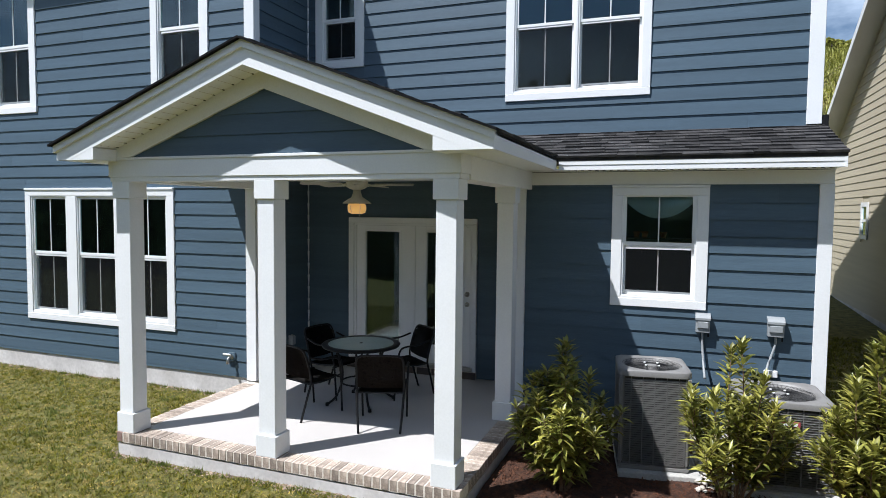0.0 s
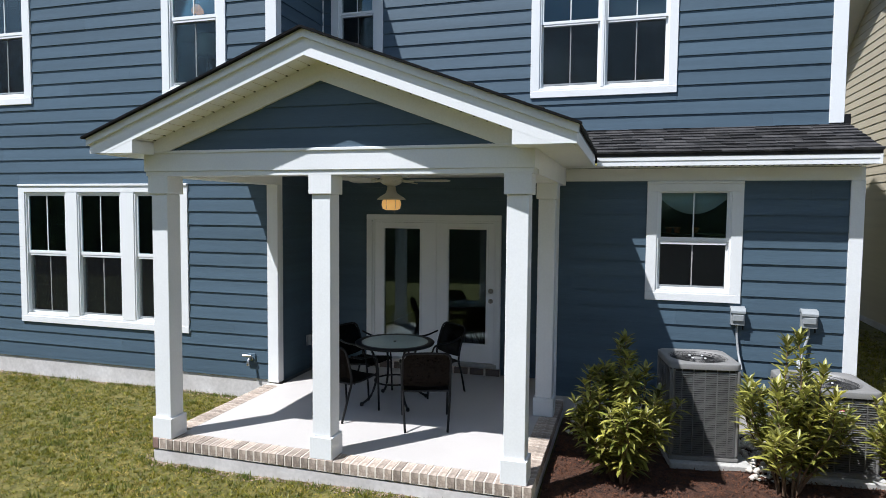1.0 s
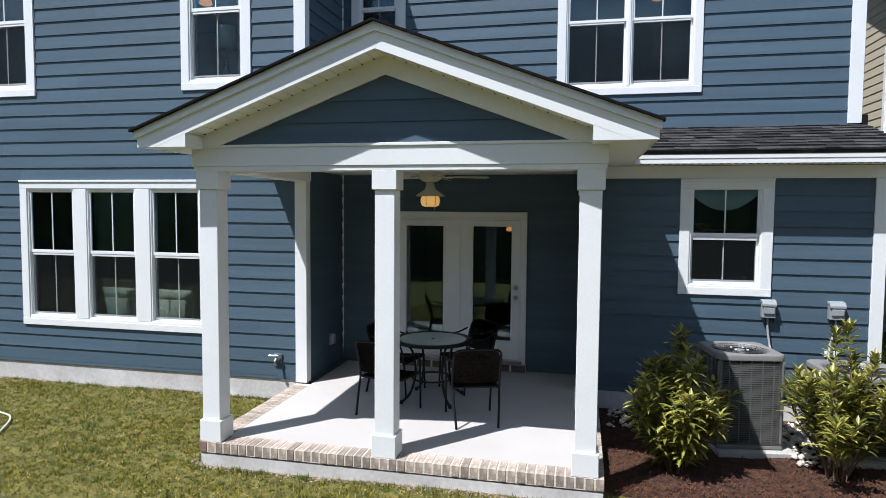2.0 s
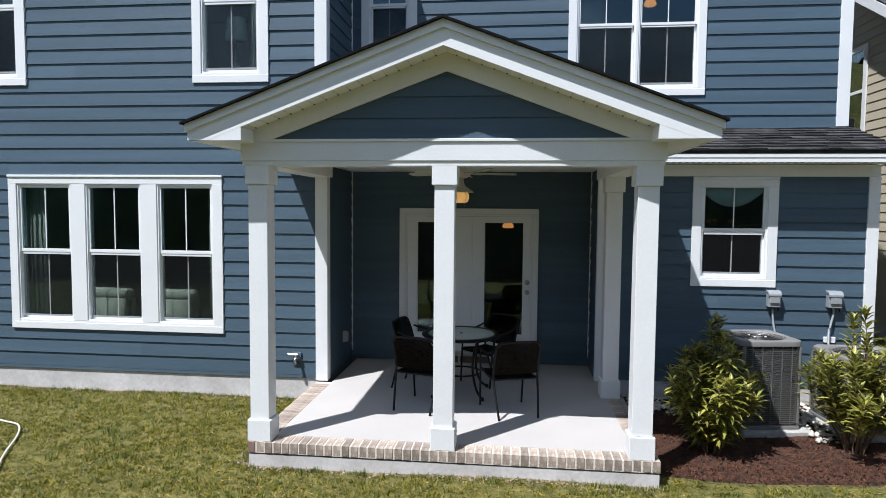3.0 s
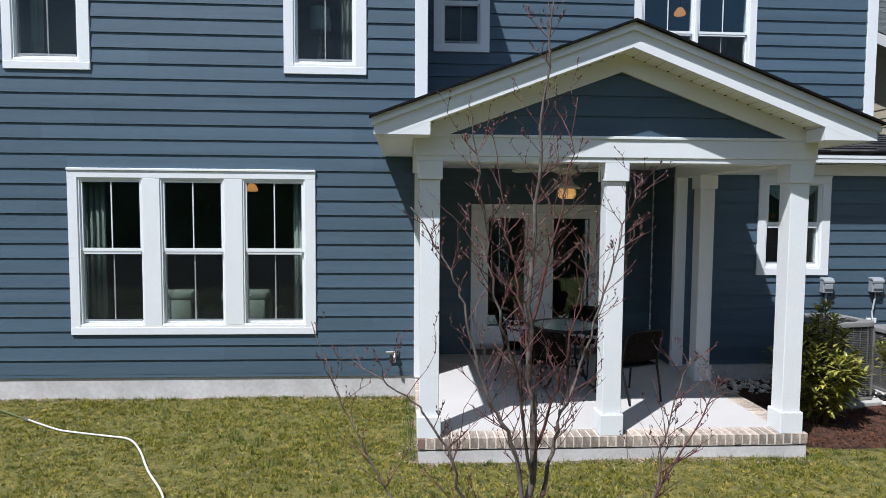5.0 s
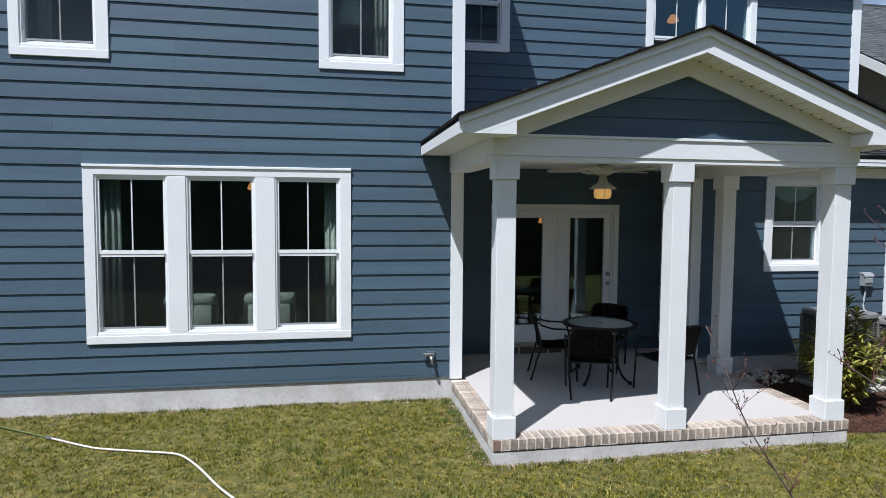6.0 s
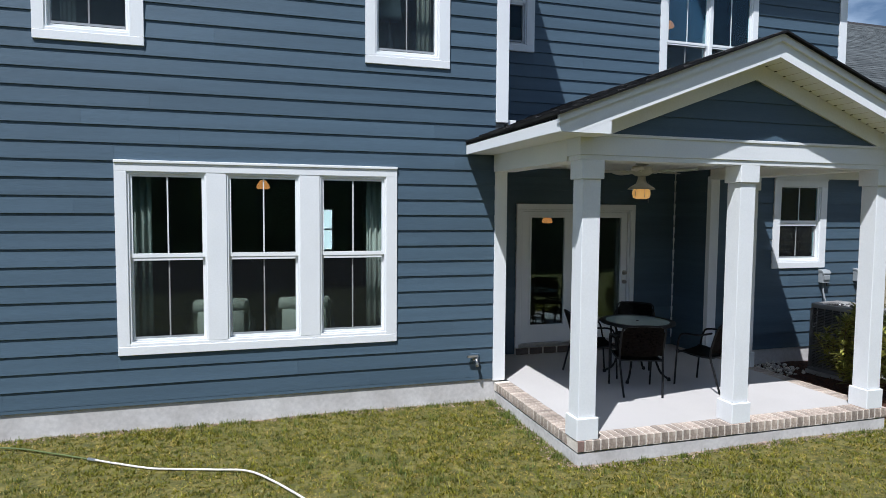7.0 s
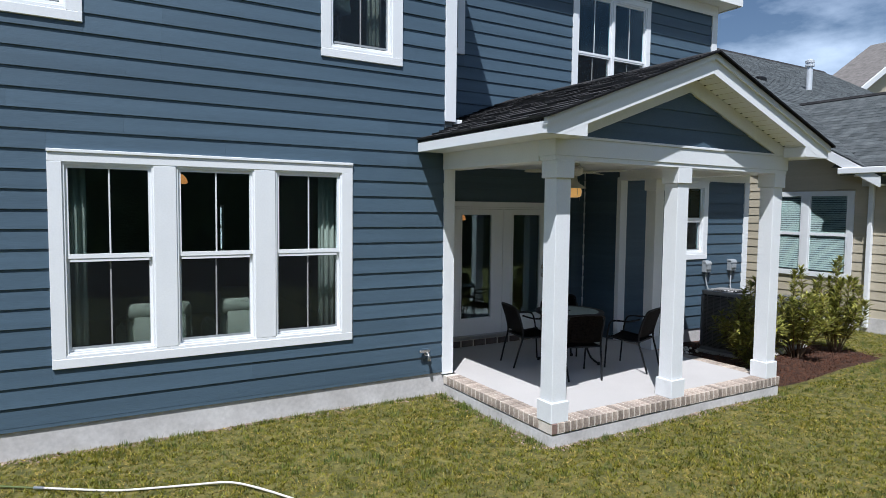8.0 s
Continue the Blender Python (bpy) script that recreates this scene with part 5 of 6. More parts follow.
def condenser(cx, cy, size, h, turn, base, label, plate=False):
    """Outdoor condenser: louvred panels, corner posts, top pan with a fan guard."""
    c = thing("air_conditioner", label, "air conditioner", group="condenser units")
    s = size / 2
    part("coil", boxes((-s + 0.03, s - 0.03, -s + 0.03, s - 0.03, 0.03, h - 0.05)), ACDARK, c)
    part("base_pan", boxes((-s, s, -s, s, 0, 0.05), bevel=0.012, seg=2), ACPAINT, c)
    pitch = 0.0215
    n = int((h - 0.125) / pitch)
    for q in range(4):
        rot = Matrix.Rotation(q * math.pi / 2, 4, "Z")
        bm = bmesh.new()
        for k in range(n):
            z = 0.06 + k * pitch
            v = [bm.verts.new(rot @ Vector(p)) for p in ((-s + 0.04, -s + 0.004, z), (s - 0.04, -s + 0.004, z), (s - 0.04, -s + 0.018, z + pitch * 0.55), (-s + 0.04, -s + 0.018, z + pitch * 0.55))]
            bm.faces.new(v)
        bmesh.ops.solidify(bm, geom=bm.faces[:], thickness=0.0025)
        side = part("louvre_panel", bm, ACPAINT, c, "grey louvred side panel", kind="stuff")
        post = boxes((-s, -s + 0.05, -s, -s + 0.05, 0.0505, h - 0.055), bevel=0.018, seg=3)
        post.transform(rot)
        part("corner_post", post, ACPAINT, c)
        for k in (1, 2, 3, 4, 5):
            x = -s + size * k / 6
            rib = boxes((x - 0.004, x + 0.004, -s + 0.006, -s + 0.018, 0.055, h - 0.06))
            rib.transform(rot)
            part("rib", rib, ACPAINT, c)
    # top pan with round opening
    bm = bmesh.new()
    sides = 40
    ro, ri = [], []
    layers = []
    for rad, z, sq in ((1.0, h - 0.060, True), (1.0, h - 0.014, True), (0.985, h - 0.004, True), (0.955, h, True), (0.83, h, False), (0.80, h - 0.006, False), (0.77, h - 0.03, False), (0.68, h - 0.12, False)):
        ring = []
        for k in range(sides):
            a = 6.28318 * (k + 0.5) / sides
            if sq:
                m = max(abs(math.cos(a)), abs(math.sin(a)))
                rr = min(1 / m, 1.30) * (s + 0.008) * rad
            else:
                rr = s * rad * 1.10
            ring.append(bm.verts.new((rr * math.cos(a), rr * math.sin(a), z)))
        layers.append(ring)
    for a, b in zip(layers, layers[1:]):
        for k in range(sides):
            bm.faces.new((a[k], a[(k + 1) % sides], b[(k + 1) % sides], b[k]))
    bmesh.ops.recalc_face_normals(bm, faces=bm.faces[:])
    part("top_pan", bm, ACPAINT, c, "dished grey top", True)
    part("fan_well", lathe([(0.02, h - 0.13), (s * 0.73, h - 0.13), (s * 0.73, h - 0.12), (0.02, h - 0.12)], 32), ACPAINT, c)
    part("fan_motor", lathe([(0.07, h - 0.12), (0.07, h - 0.03), (0.05, h - 0.018), (0.01, h - 0.016)], 20), ACPAINT, c, smooth=True)
    guard = bmesh.new()
    for k in range(44):
        a = 6.28318 * k / 44
        tube(guard, [(0.06 * math.cos(a), 0.06 * math.sin(a), h - 0.014), (s * 0.5 * math.cos(a), s * 0.5 * math.sin(a), h - 0.022), (s * 0.80 * math.cos(a), s * 0.80 * math.sin(a), h - 0.012)], 0.0019, 4, False)
    for rr, zz in ((0.10, h - 0.016), (0.2, h - 0.021), (0.28, h - 0.016)):
        tube(guard, [(rr * math.cos(a * 0.19635), rr * math.sin(a * 0.19635), zz) for a in range(33)], 0.0019, 4, False)
    part("fan_guard", guard, IRON, c, "dark wire fan guard")
    for q in range(4):
        a = radians(45 + 90 * q)
        part("guard_bolt", lathe([(0.012, h - 0.013), (0.012, h - 0.004)], 8, (0.085 * math.cos(a), 0.085 * math.sin(a))), PLATEBAR, c)
    if plate:
        bad = part("badge", boxes((-0.10, 0.10, -s - 0.014, -s - 0.003, h - 0.22, h - 0.165), bevel=0.006, seg=2), PLATE, c, "red oval badge")
        part("badge_bar", boxes((-0.075, 0.075, -s - 0.018, -s - 0.0145, h - 0.205, h - 0.182)), PLATEBAR, bad)
    c.matrix_basis = pose(cx, cy, base, 0, 0, turn)
    return c


def pad(x, y, size, turn):
    bm = boxes((-size / 2, size / 2, -size / 2, size / 2, -0.08, 0.05), bevel=0.008)
    bm.transform(pose(x, y, 0.05, 0, 0, turn))
    mesh_thing("equipment_pad", bm, PAD, "pale concrete pad under a condenser", "pad")


pad(-0.17, 6.43, 0.75, 9)
pad(0.92, 6.45, 0.84, 4)
condenser(-0.225, 6.44, 0.645, 0.955, 9, 0.10, "grey louvred condenser unit partly in shade")
condenser(0.90, 6.46, 0.74, 0.80, 4, 0.10, "grey louvred condenser unit with a red badge", True)

# white stones round the pads
v, f = [], []
r = np.random.default_rng(8)
for _ in range(420):
    if r.uniform() < 0.65:
        x, y = r.uniform(0.20, 0.62), r.uniform(5.9, 7.2)
    else:
        x, y = r.uniform(-1.5, -0.6), r.uniform(6.6, 7.25)
    q = r.uniform(0.015, 0.045)
    z = 0.055 + q * 0.5
    i = len(v)
    for (a, b, c) in ((1, 0, 0), (-1, 0, 0), (0, 1, 0), (0, -1, 0), (0, 0, 1), (0, 0, -1)):
        j = r.uniform(0.65, 1.2)
        v.append((x + a * q * j, y + b * q * j, z + c * q * j * 0.7))
    f += [(i + a, i + b, i + c) for a, b, c in ((0, 2, 4), (2, 1, 4), (1, 3, 4), (3, 0, 4), (2, 0, 5), (1, 2, 5), (3, 1, 5), (0, 3, 5))]
me = raw_mesh("white_stones", v, f)
me.materials.append(ROCK)
tagged(new("white_stones", me), "scattered pale stones round the condenser pads", "stones", kind="stuff")


# ---- shrubs ----
def leaf_faces(v, f, p, d, length, width):
    """One broad lance-shaped leaf, folded along its rib and drooping at the tip."""
    d = d.normalized()
    side = d.cross(Vector((0, 0, 1)))
    side = side.normalized() if side.length > 1e-4 else Vector((1, 0, 0))
    nrm = side.cross(d)
    i = len(v)
    v.append(tuple(p))
    for t, w, bow in ((0.30, 0.85, 0.05), (0.62, 0.95, 0.04)):
        m = p + d * (length * t) + nrm * (length * bow)
        v.extend((tuple(m + side * (width * w)), tuple(m - nrm * (width * 0.45)), tuple(m - side * (width * w))))
    v.append(tuple(p + d * length - nrm * (length * 0.10)))
    f += [(i, i + 1, i + 2), (i, i + 2, i + 3), (i + 1, i + 4, i + 2), (i + 2, i + 4, i + 5), (i + 2, i + 5, i + 3), (i + 3, i + 5, i + 6), (i + 4, i + 7, i + 5), (i + 5, i + 7, i + 6)]


def shrub(x, y, h, spread, seed, label, stems=24, base=0.05, lowest=0.26, droop=0.0):
    """Upright stems, each clothed in whorls of leaves that thicken into a rosette at the tip."""
    rng = random.Random(seed)
    sh = thing("shrub", label, "shrub", (x, y, base), group="evergreen shrubs in the mulch bed")
    v, f, bv, bf = [], [], [], []

    def whorls(pts, t0, gap, big):
        length = sum((b - a).length for a, b in zip(pts, pts[1:]))
        n = max(3, int(length * (1 - t0) / gap))
        total = len(pts) - 1
        for i in range(n + 1):
            t = t0 + (1 - t0) * i / n
            g = min(t * total, total - 1e-4)
            p = pts[int(g)].lerp(pts[int(g) + 1], g - int(g))
            tip = max(0.0, (t - 0.82) / 0.18)
            for k in range(5 if tip > 0.3 else 4):
                ang = i * 0.9 + k * 6.283 / 4.4 + rng.uniform(-0.5, 0.5)
                lift = rng.uniform(droop, droop + 1.0) + 1.0 * tip
                leaf_faces(v, f, p, Vector((math.cos(ang), math.sin(ang), lift)), big * rng.uniform(0.78, 1.15) * (1 - 0.3 * tip), big * rng.uniform(0.085, 0.125))
        top = pts[-1]
        for _ in range(9):
            c = top + Vector((rng.gauss(0, 0.012), rng.gauss(0, 0.012), rng.uniform(-0.05, 0.035)))
            q = rng.uniform(0.004, 0.009)
            i = len(bv)
            bv.extend([tuple(c + Vector(o) * q) for o in ((1, 0, 0), (-1, 0, 0), (0, 1, 0), (0, -1, 0), (0, 0, 1), (0, 0, -1))])
            bf.extend([(i + a, i + b, i + c2) for a, b, c2 in ((0, 2, 4), (2, 1, 4), (1, 3, 4), (3, 0, 4), (2, 0, 5), (1, 2, 5), (3, 1, 5), (0, 3, 5))])

    for k in range(stems):
        wood = bmesh.new()
        a = k * 2.4 + rng.uniform(-0.5, 0.5)
        rad = spread * math.sqrt((k + 0.6) / stems) * rng.uniform(0.8, 1.08)
        top = base + h * (1.0 - 0.52 * (rad / spread) ** 1.6) * rng.uniform(0.70, 1.0)
        if k < 2:
            rad, top = rad * 0.4, base + h * (1.0 - 0.05 * k)
        ex, ey = x + rad * math.cos(a), y + rad * math.sin(a)
        rise = top - base
        pts = smooth_points([(x + 0.07 * math.cos(a), y + 0.07 * math.sin(a), base - 0.02), (x + 0.45 * (ex - x), y + 0.45 * (ey - y), base + 0.30 * rise),
                             (x + 0.85 * (ex - x) + rng.gauss(0, 0.02), y + 0.85 * (ey - y) + rng.gauss(0, 0.02), base + 0.66 * rise), (ex, ey, top)], 5)
        tube(wood, pts, [0.010 - 0.007 * i / (len(pts) - 1) for i in range(len(pts))], 5, False)
        whorls(pts, lowest + rng.uniform(0.0, 0.12), 0.046, 0.16)
        for shoot in range(rng.choice((1, 2, 2))):
            g = rng.uniform(0.38, 0.85) * (len(pts) - 1)
            p = pts[int(g)].lerp(pts[min(int(g) + 1, len(pts) - 1)], g - int(g))
            b = a + rng.uniform(-1.5, 1.5)
            reach = rng.uniform(0.08, 0.17)
            q = [p, p + Vector((math.cos(b) * reach * 0.7, math.sin(b) * reach * 0.7, reach * 0.5)), p + Vector((math.cos(b) * reach, math.sin(b) * reach, reach * 1.25))]
            tube(wood, q, [0.005, 0.004, 0.0025], 4, False)
            whorls(q, 0.3, 0.042, 0.15)
        part("stem", wood, STEM, sh)
    me = raw_mesh("foliage", v, f)
    me.materials.append(LEAF)
    part("foliage", me, LEAF, sh, "glossy lance-shaped yellow-green leaves", kind="stuff")
    me = raw_mesh("bloom", bv, bf)
    me.materials.append(BUD)
    part("bloom", me, BUD, sh, "small tan flower buds at the shoot tips", kind="stuff")
    return sh


shrub(-0.94, 5.58, 1.30, 0.44, 31, "rounded evergreen shrub with glossy leaves beside the porch", 24, lowest=0.18, droop=-0.4)
shrub(0.47, 5.74, 1.37, 0.53, 34, "tall yellow-green shrub in front of a condenser", 17)
shrub(1.47, 5.68, 1.50, 0.44, 33, "tall yellow-green shrub at the end of the bed", 19)

# ---- bare young tree ----
def bare_tree(x, y, seed, label):
    rng = random.Random(seed)
    tr = thing("young_tree", label, "tree", (x, y, 0))
    twigs = bmesh.new()

    def wander(p, d, length, steps, bend, lift):
        pts = [Vector(p)]
        d = Vector(d).normalized()
        for _ in range(steps):
            d = (d + Vector((rng.gauss(0, bend), rng.gauss(0, bend), rng.gauss(0, bend * 0.5) + lift))).normalized()
            pts.append(pts[-1] + d * (length / steps))
        return pts

    def buds(pts, every):
        for i in range(1, len(pts)):
            if rng.random() < every:
                p, d = pts[i], Vector((rng.uniform(-1, 1), rng.uniform(-1, 1), 0.9)).normalized()
                tube(twigs, [p, p + d * 0.004, p + d * 0.008], [0.0012, 0.0017, 0.0005], 4, False)

    def stem(ctrl, r0, r1, mat, twig_gap, reach, name):
        pts = smooth_points([(x + a, y + b, c) for a, b, c in ctrl], 6)
        pts = [q + Vector((rng.gauss(0, 0.004), rng.gauss(0, 0.004), 0)) for q in pts]
        n = len(pts) - 1
        part(name, tube(bmesh.new(), pts, [r1 + (r0 - r1) * (1 - i / n) ** 1.2 for i in range(n + 1)], 8), mat, tr, smooth=True)
        length = sum((pts[i + 1] - pts[i]).length for i in range(n))
        for k in range(int(1.3 * length / twig_gap)):
            t = rng.uniform(0.22, 0.99)
            i = min(int(t * n), n - 1)
            along = (pts[i + 1] - pts[i]).normalized()
            a = rng.uniform(0, 6.283)
            out = along * 0.75 + Vector((math.cos(a), math.sin(a), 0.2)) * rng.uniform(0.6, 1.2)
            twig(pts[i], out, reach * rng.uniform(0.3, 1.0) * (1.15 - 0.6 * t), 0.0018 - 0.0007 * t, 0)

    def twig(p, d, length, rad, depth):
        steps = max(3, int(length / 0.04))
        pts = wander(p, d, length, steps, 0.13, 0.06)
        n = len(pts) - 1
        tube(twigs, pts, [rad * (1 - 0.6 * i / n) for i in range(n + 1)], 4, False)
        buds(pts, 0.42)
        if depth < 2:
            for _ in range(2 if depth == 0 else 1):
                i = rng.randint(1, n)
                a = rng.uniform(0, 6.283)
                out = (pts[i] - pts[i - 1]).normalized() + Vector((math.cos(a), math.sin(a), 0.3)) * 0.7
                twig(pts[i], out, length * rng.uniform(0.3, 0.6), rad * 0.7, depth + 1)

    stem([(0, 0, -0.05), (0.005, 0, 0.6), (-0.008, 0.01, 1.2), (-0.004, 0, 1.7), (-0.012, 0, 2.10), (0.005, 0, 2.50), (0.035, 0, 2.90)], 0.0205, 0.0020, BARK, 0.045, 0.20, "trunk")
    stem([(0, 0, 1.30), (-0.05, -0.03, 1.70), (-0.135, -0.05, 1.88), (-0.185, -0.06, 2.07), (-0.235, -0.06, 2.20), (-0.33, -0.05, 2.36)], 0.0071, 0.0014, BARK, 0.05, 0.20, "branch")
    stem([(0, 0, 1.38), (0.05, 0.03, 1.66), (0.10, 0.06, 1.82), (0.185, 0.08, 2.04), (0.26, 0.10, 2.28), (0.32, 0.11, 2.46)], 0.0071, 0.0014, BARK, 0.032, 0.20, "branch")
    stem([(-0.004, 0, 1.62), (-0.06, -0.10, 1.92), (-0.13, -0.15, 2.15), (-0.17, -0.17, 2.40), (-0.20, -0.17, 2.62)], 0.0049, 0.0013, BARK, 0.05, 0.20, "branch")
    stem([(0, 0, 0.95), (-0.10, -0.06, 1.38), (-0.19, -0.10, 1.62), (-0.27, -0.12, 1.82), (-0.36, -0.12, 1.91), (-0.48, -0.12, 1.99)], 0.0064, 0.0013, BARK, 0.07, 0.20, "branch")
    stem([(0, 0, 0.80), (-0.28, 0.10, 1.35), (-0.50, 0.18, 1.72), (-0.62, 0.22, 2.02)], 0.0049, 0.0013, BARK, 0.08, 0.18, "branch")
    stem([(0, 0, 0.85), (0.16, -0.06, 1.30), (0.30, -0.08, 1.60), (0.33, -0.08, 1.80), (0.39, -0.08, 1.98)], 0.0049, 0.0013, BARK, 0.06, 0.18, "branch")
    stem([(0, 0, 0.80), (0.28, 0.10, 1.35), (0.52, 0.16, 1.70), (0.60, 0.18, 1.86)], 0.0060, 0.0012, TWIG, 0.07, 0.18, "branch")
    stem([(-0.008, 0, 1.95), (-0.04, 0.05, 2.15), (-0.075, 0.07, 2.32), (-0.11, 0.08, 2.58)], 0.0045, 0.0011, TWIG, 0.06, 0.16, "branch")
    stem([(-0.012, 0, 2.05), (0.03, -0.03, 2.25), (0.07, -0.04, 2.42), (0.09, -0.04, 2.64)], 0.0045, 0.0011, TWIG, 0.05, 0.16, "branch")
    stem([(0, 0, 1.70), (0.04, -0.08, 1.90), (0.07, -0.14, 2.08), (0.12, -0.17, 2.30)], 0.0050, 0.0011, TWIG, 0.06, 0.18, "branch")
    part("twigs", twigs, TWIG, tr, "reddish bare twigs with small buds", kind="stuff")
    return tr


bare_tree(-5.11, 0.70, 17, "young bare tree with thin reddish budding twigs")

# ---- garden hose ----
hose = thing("garden_hose", "pale garden hose lying in a loose line on the lawn", "hose", (-8.2, 5.4, 0.0))
pts = smooth_points([(-7.05, 2.2, 0.03), (-7.18, 3.2, 0.03), (-7.36, 4.0, 0.03), (-7.73, 4.62, 0.03), (-8.0, 5.10, 0.03), (-8.22, 5.38, 0.035), (-8.5, 5.50, 0.03), (-8.88, 5.62, 0.03), (-9.11, 5.72, 0.03), (-9.56, 6.02, 0.03)], 8)
part("hose", tube(bmesh.new(), pts, 0.0095, 8), HOSE, hose, smooth=True)
part("coupling", tube(bmesh.new(), [(-9.55, 6.01, 0.03), (-9.62, 6.06, 0.03)], 0.016, 10), METAL, hose, "metal hose coupling")
pts = smooth_points([(-9.61, 6.05, 0.03), (-9.95, 6.28, 0.03), (-10.4, 6.55, 0.03), (-11.0, 6.70, 0.03), (-12.0, 6.66, 0.03)], 8)
part("leader_hose", tube(bmesh.new(), pts, 0.0085, 8), HOSE_G, hose, "dark green hose length", True)

# ---- neighbouring house ----
NX = 4.0
nh = thing("neighbour_house", "beige lap-sided house with grey shingled roofs", "house", (NX, 12, 0))
nw = part("wall", prism([(1.0, -0.2), (1.0, 3.2), (6.6, 3.2), (14.7, 7.85), (22.2, 3.6), (22.2, -0.2)], "x", NX, NX + 0.2), BEIGE, nh, "beige lap-sided wall")
part("wall", boxes((NX + 0.2, 18, 0.99, 1.15, -0.2, 3.2)), BEIGE, nh)


nwin = ((6.72, 8.62, 1.0, 2.76), (12.62, 13.75, 3.95, 5.75), (16.75, 17.35, 1.98, 2.83))
k = 0
while 0.30 + k * 0.178 < 7.7:
    zb = 0.30 + k * 0.178
    k += 1
    zt = zb + 0.178
    ya, yb = (1.0, 22.2) if zt < 3.2 else (6.6 + (zt - 3.2) / 0.574, 14.7 + (7.85 - zt) / 0.567)
    if zt >= 3.2 and yb > 22.2:
        yb = 22.2
    cuts = [ya] + [c for w in nwin for c in w[:2] if w[2] < zt - 0.03 and w[3] > zb + 0.03] + [yb]
    for a, b in zip(cuts[::2], cuts[1::2]):
        if b - a < 0.05:
            continue
        bm = bmesh.new()
        v = [bm.verts.new(c) for y in (a, b) for c in ((NX - 0.001, y, zb), (NX - 0.022, y, zb), (NX - 0.009, y, zt), (NX - 0.001, y, zt))]
        for q in ((0, 1, 2, 3), (7, 6, 5, 4), (0, 4, 5, 1), (1, 5, 6, 2), (2, 6, 7, 3), (3, 7, 4, 0)):
            bm.faces.new([v[i] for i in q])
        bmesh.ops.recalc_face_normals(bm, faces=bm.faces[:])
        part("siding_board", bm, BEIGE, nw)
part("foundation", boxes((NX - 0.03, NX + 0.1, 0.98, 22.21, -0.2, 0.30)), CONC, nh, "pale concrete foundation")
BLIND = surf("blind_slat", (0.55, 0.62, 0.60), 0.6, 0.05)
BLINDDARK = surf("blind_dark", (0.03, 0.034, 0.034), 0.5, 0.1)
for (a, b, c, d), n in zip(nwin, (2, 1, 1)):
    win = part("window", boxes((NX - 0.05, NX - 0.0225, a, b, c, c + 0.10), (NX - 0.05, NX - 0.0225, a, b, d - 0.10, d), (NX - 0.05, NX - 0.0225, a, a + 0.10, c + 0.10, d - 0.10), (NX - 0.05, NX - 0.0225, b - 0.10, b, c + 0.10, d - 0.10)), TRIM, nh, "white window with closed slatted blinds")
    part("backing", boxes((NX - 0.004, NX - 0.002, a + 0.1, b - 0.1, c + 0.1, d - 0.1)), BLINDDARK, win)
    w = (b - a - 0.2) / n
    for i in range(n):
        y0, y1 = a + 0.1 + i * w + (0.07 if i else 0), a + 0.1 + (i + 1) * w - (0.07 if i < n - 1 else 0)
        slats = bmesh.new()
        z = c + 0.14
        while z < d - 0.12:
            vv = [slats.verts.new(q) for q in ((NX - 0.018, y0, z), (NX - 0.018, y1, z), (NX - 0.006, y1, z + 0.034), (NX - 0.006, y0, z + 0.034))]
            slats.faces.new(vv)
            z += 0.045
        part("blind", slats, BLIND, win, "pale green-grey slatted blind", kind="stuff")
        mz = (c + d) / 2
        part("sash", boxes((NX - 0.042, NX - 0.023, y0, y1, mz - 0.03, mz + 0.03), (NX - 0.042, NX - 0.023, y0, y0 + 0.035, c + 0.1, mz - 0.03), (NX - 0.042, NX - 0.023, y1 - 0.035, y1, c + 0.1, mz - 0.03),
             (NX - 0.042, NX - 0.023, y0, y0 + 0.035, mz + 0.03, d - 0.1), (NX - 0.042, NX - 0.023, y1 - 0.035, y1, mz + 0.03, d - 0.1)), VINYL, win)
        pn = part("pane", boxes((NX - 0.026, NX - 0.024, y0 + 0.035, y1 - 0.035, c + 0.1, d - 0.1)), GLASS_N, win)
        pn.visible_shadow = False
    if n == 2:
        part("mullion", boxes((NX - 0.05, NX - 0.0225, (a + b) / 2 - 0.07, (a + b) / 2 + 0.07, c + 0.1, d - 0.1)), TRIM, win)
# roofs: main gable with its ridge along x, rear wing with its ridge along y
part("roof", prism([(6.1, 3.02), (14.6, 8.0), (22.8, 3.35), (22.8, 3.2), (14.6, 7.84), (6.1, 2.87)], "x", NX - 0.42, 17.0), SHINGLE_N, nh, "grey asphalt shingle roof")
part("rake_board", prism([(6.1, 3.0), (14.6, 7.97), (14.6, 7.77), (6.1, 2.80)], "x", NX - 0.445, NX - 0.421), TRIM, nh)
part("rake_board", prism([(22.8, 3.32), (14.6, 7.97), (14.6, 7.77), (22.8, 3.12)], "x", NX - 0.445, NX - 0.421), TRIM, nh)
part("rake_soffit", prism([(6.1, 2.86), (14.6, 7.83), (22.8, 3.19), (22.8, 3.17), (14.6, 7.80), (6.1, 2.84)], "x", NX - 0.42, NX - 0.001), SOFFIT, nh)
part("wing_roof", prism([(NX - 0.36, 3.20), (6.9, 5.1), (10.2, 3.2), (10.2, 3.05), (6.9, 4.95), (NX - 0.36, 3.05)], "y", 0.7, 6.85), SHINGLE_N, nh, "grey asphalt shingle roof")
part("wing_roof", prism([(NX + 0.21, 3.524), (6.9, 5.1), (10.2, 3.2), (10.2, 3.05), (6.9, 4.95), (NX + 0.21, 3.374)], "y", 6.851, 10.2), SHINGLE_N, nh)
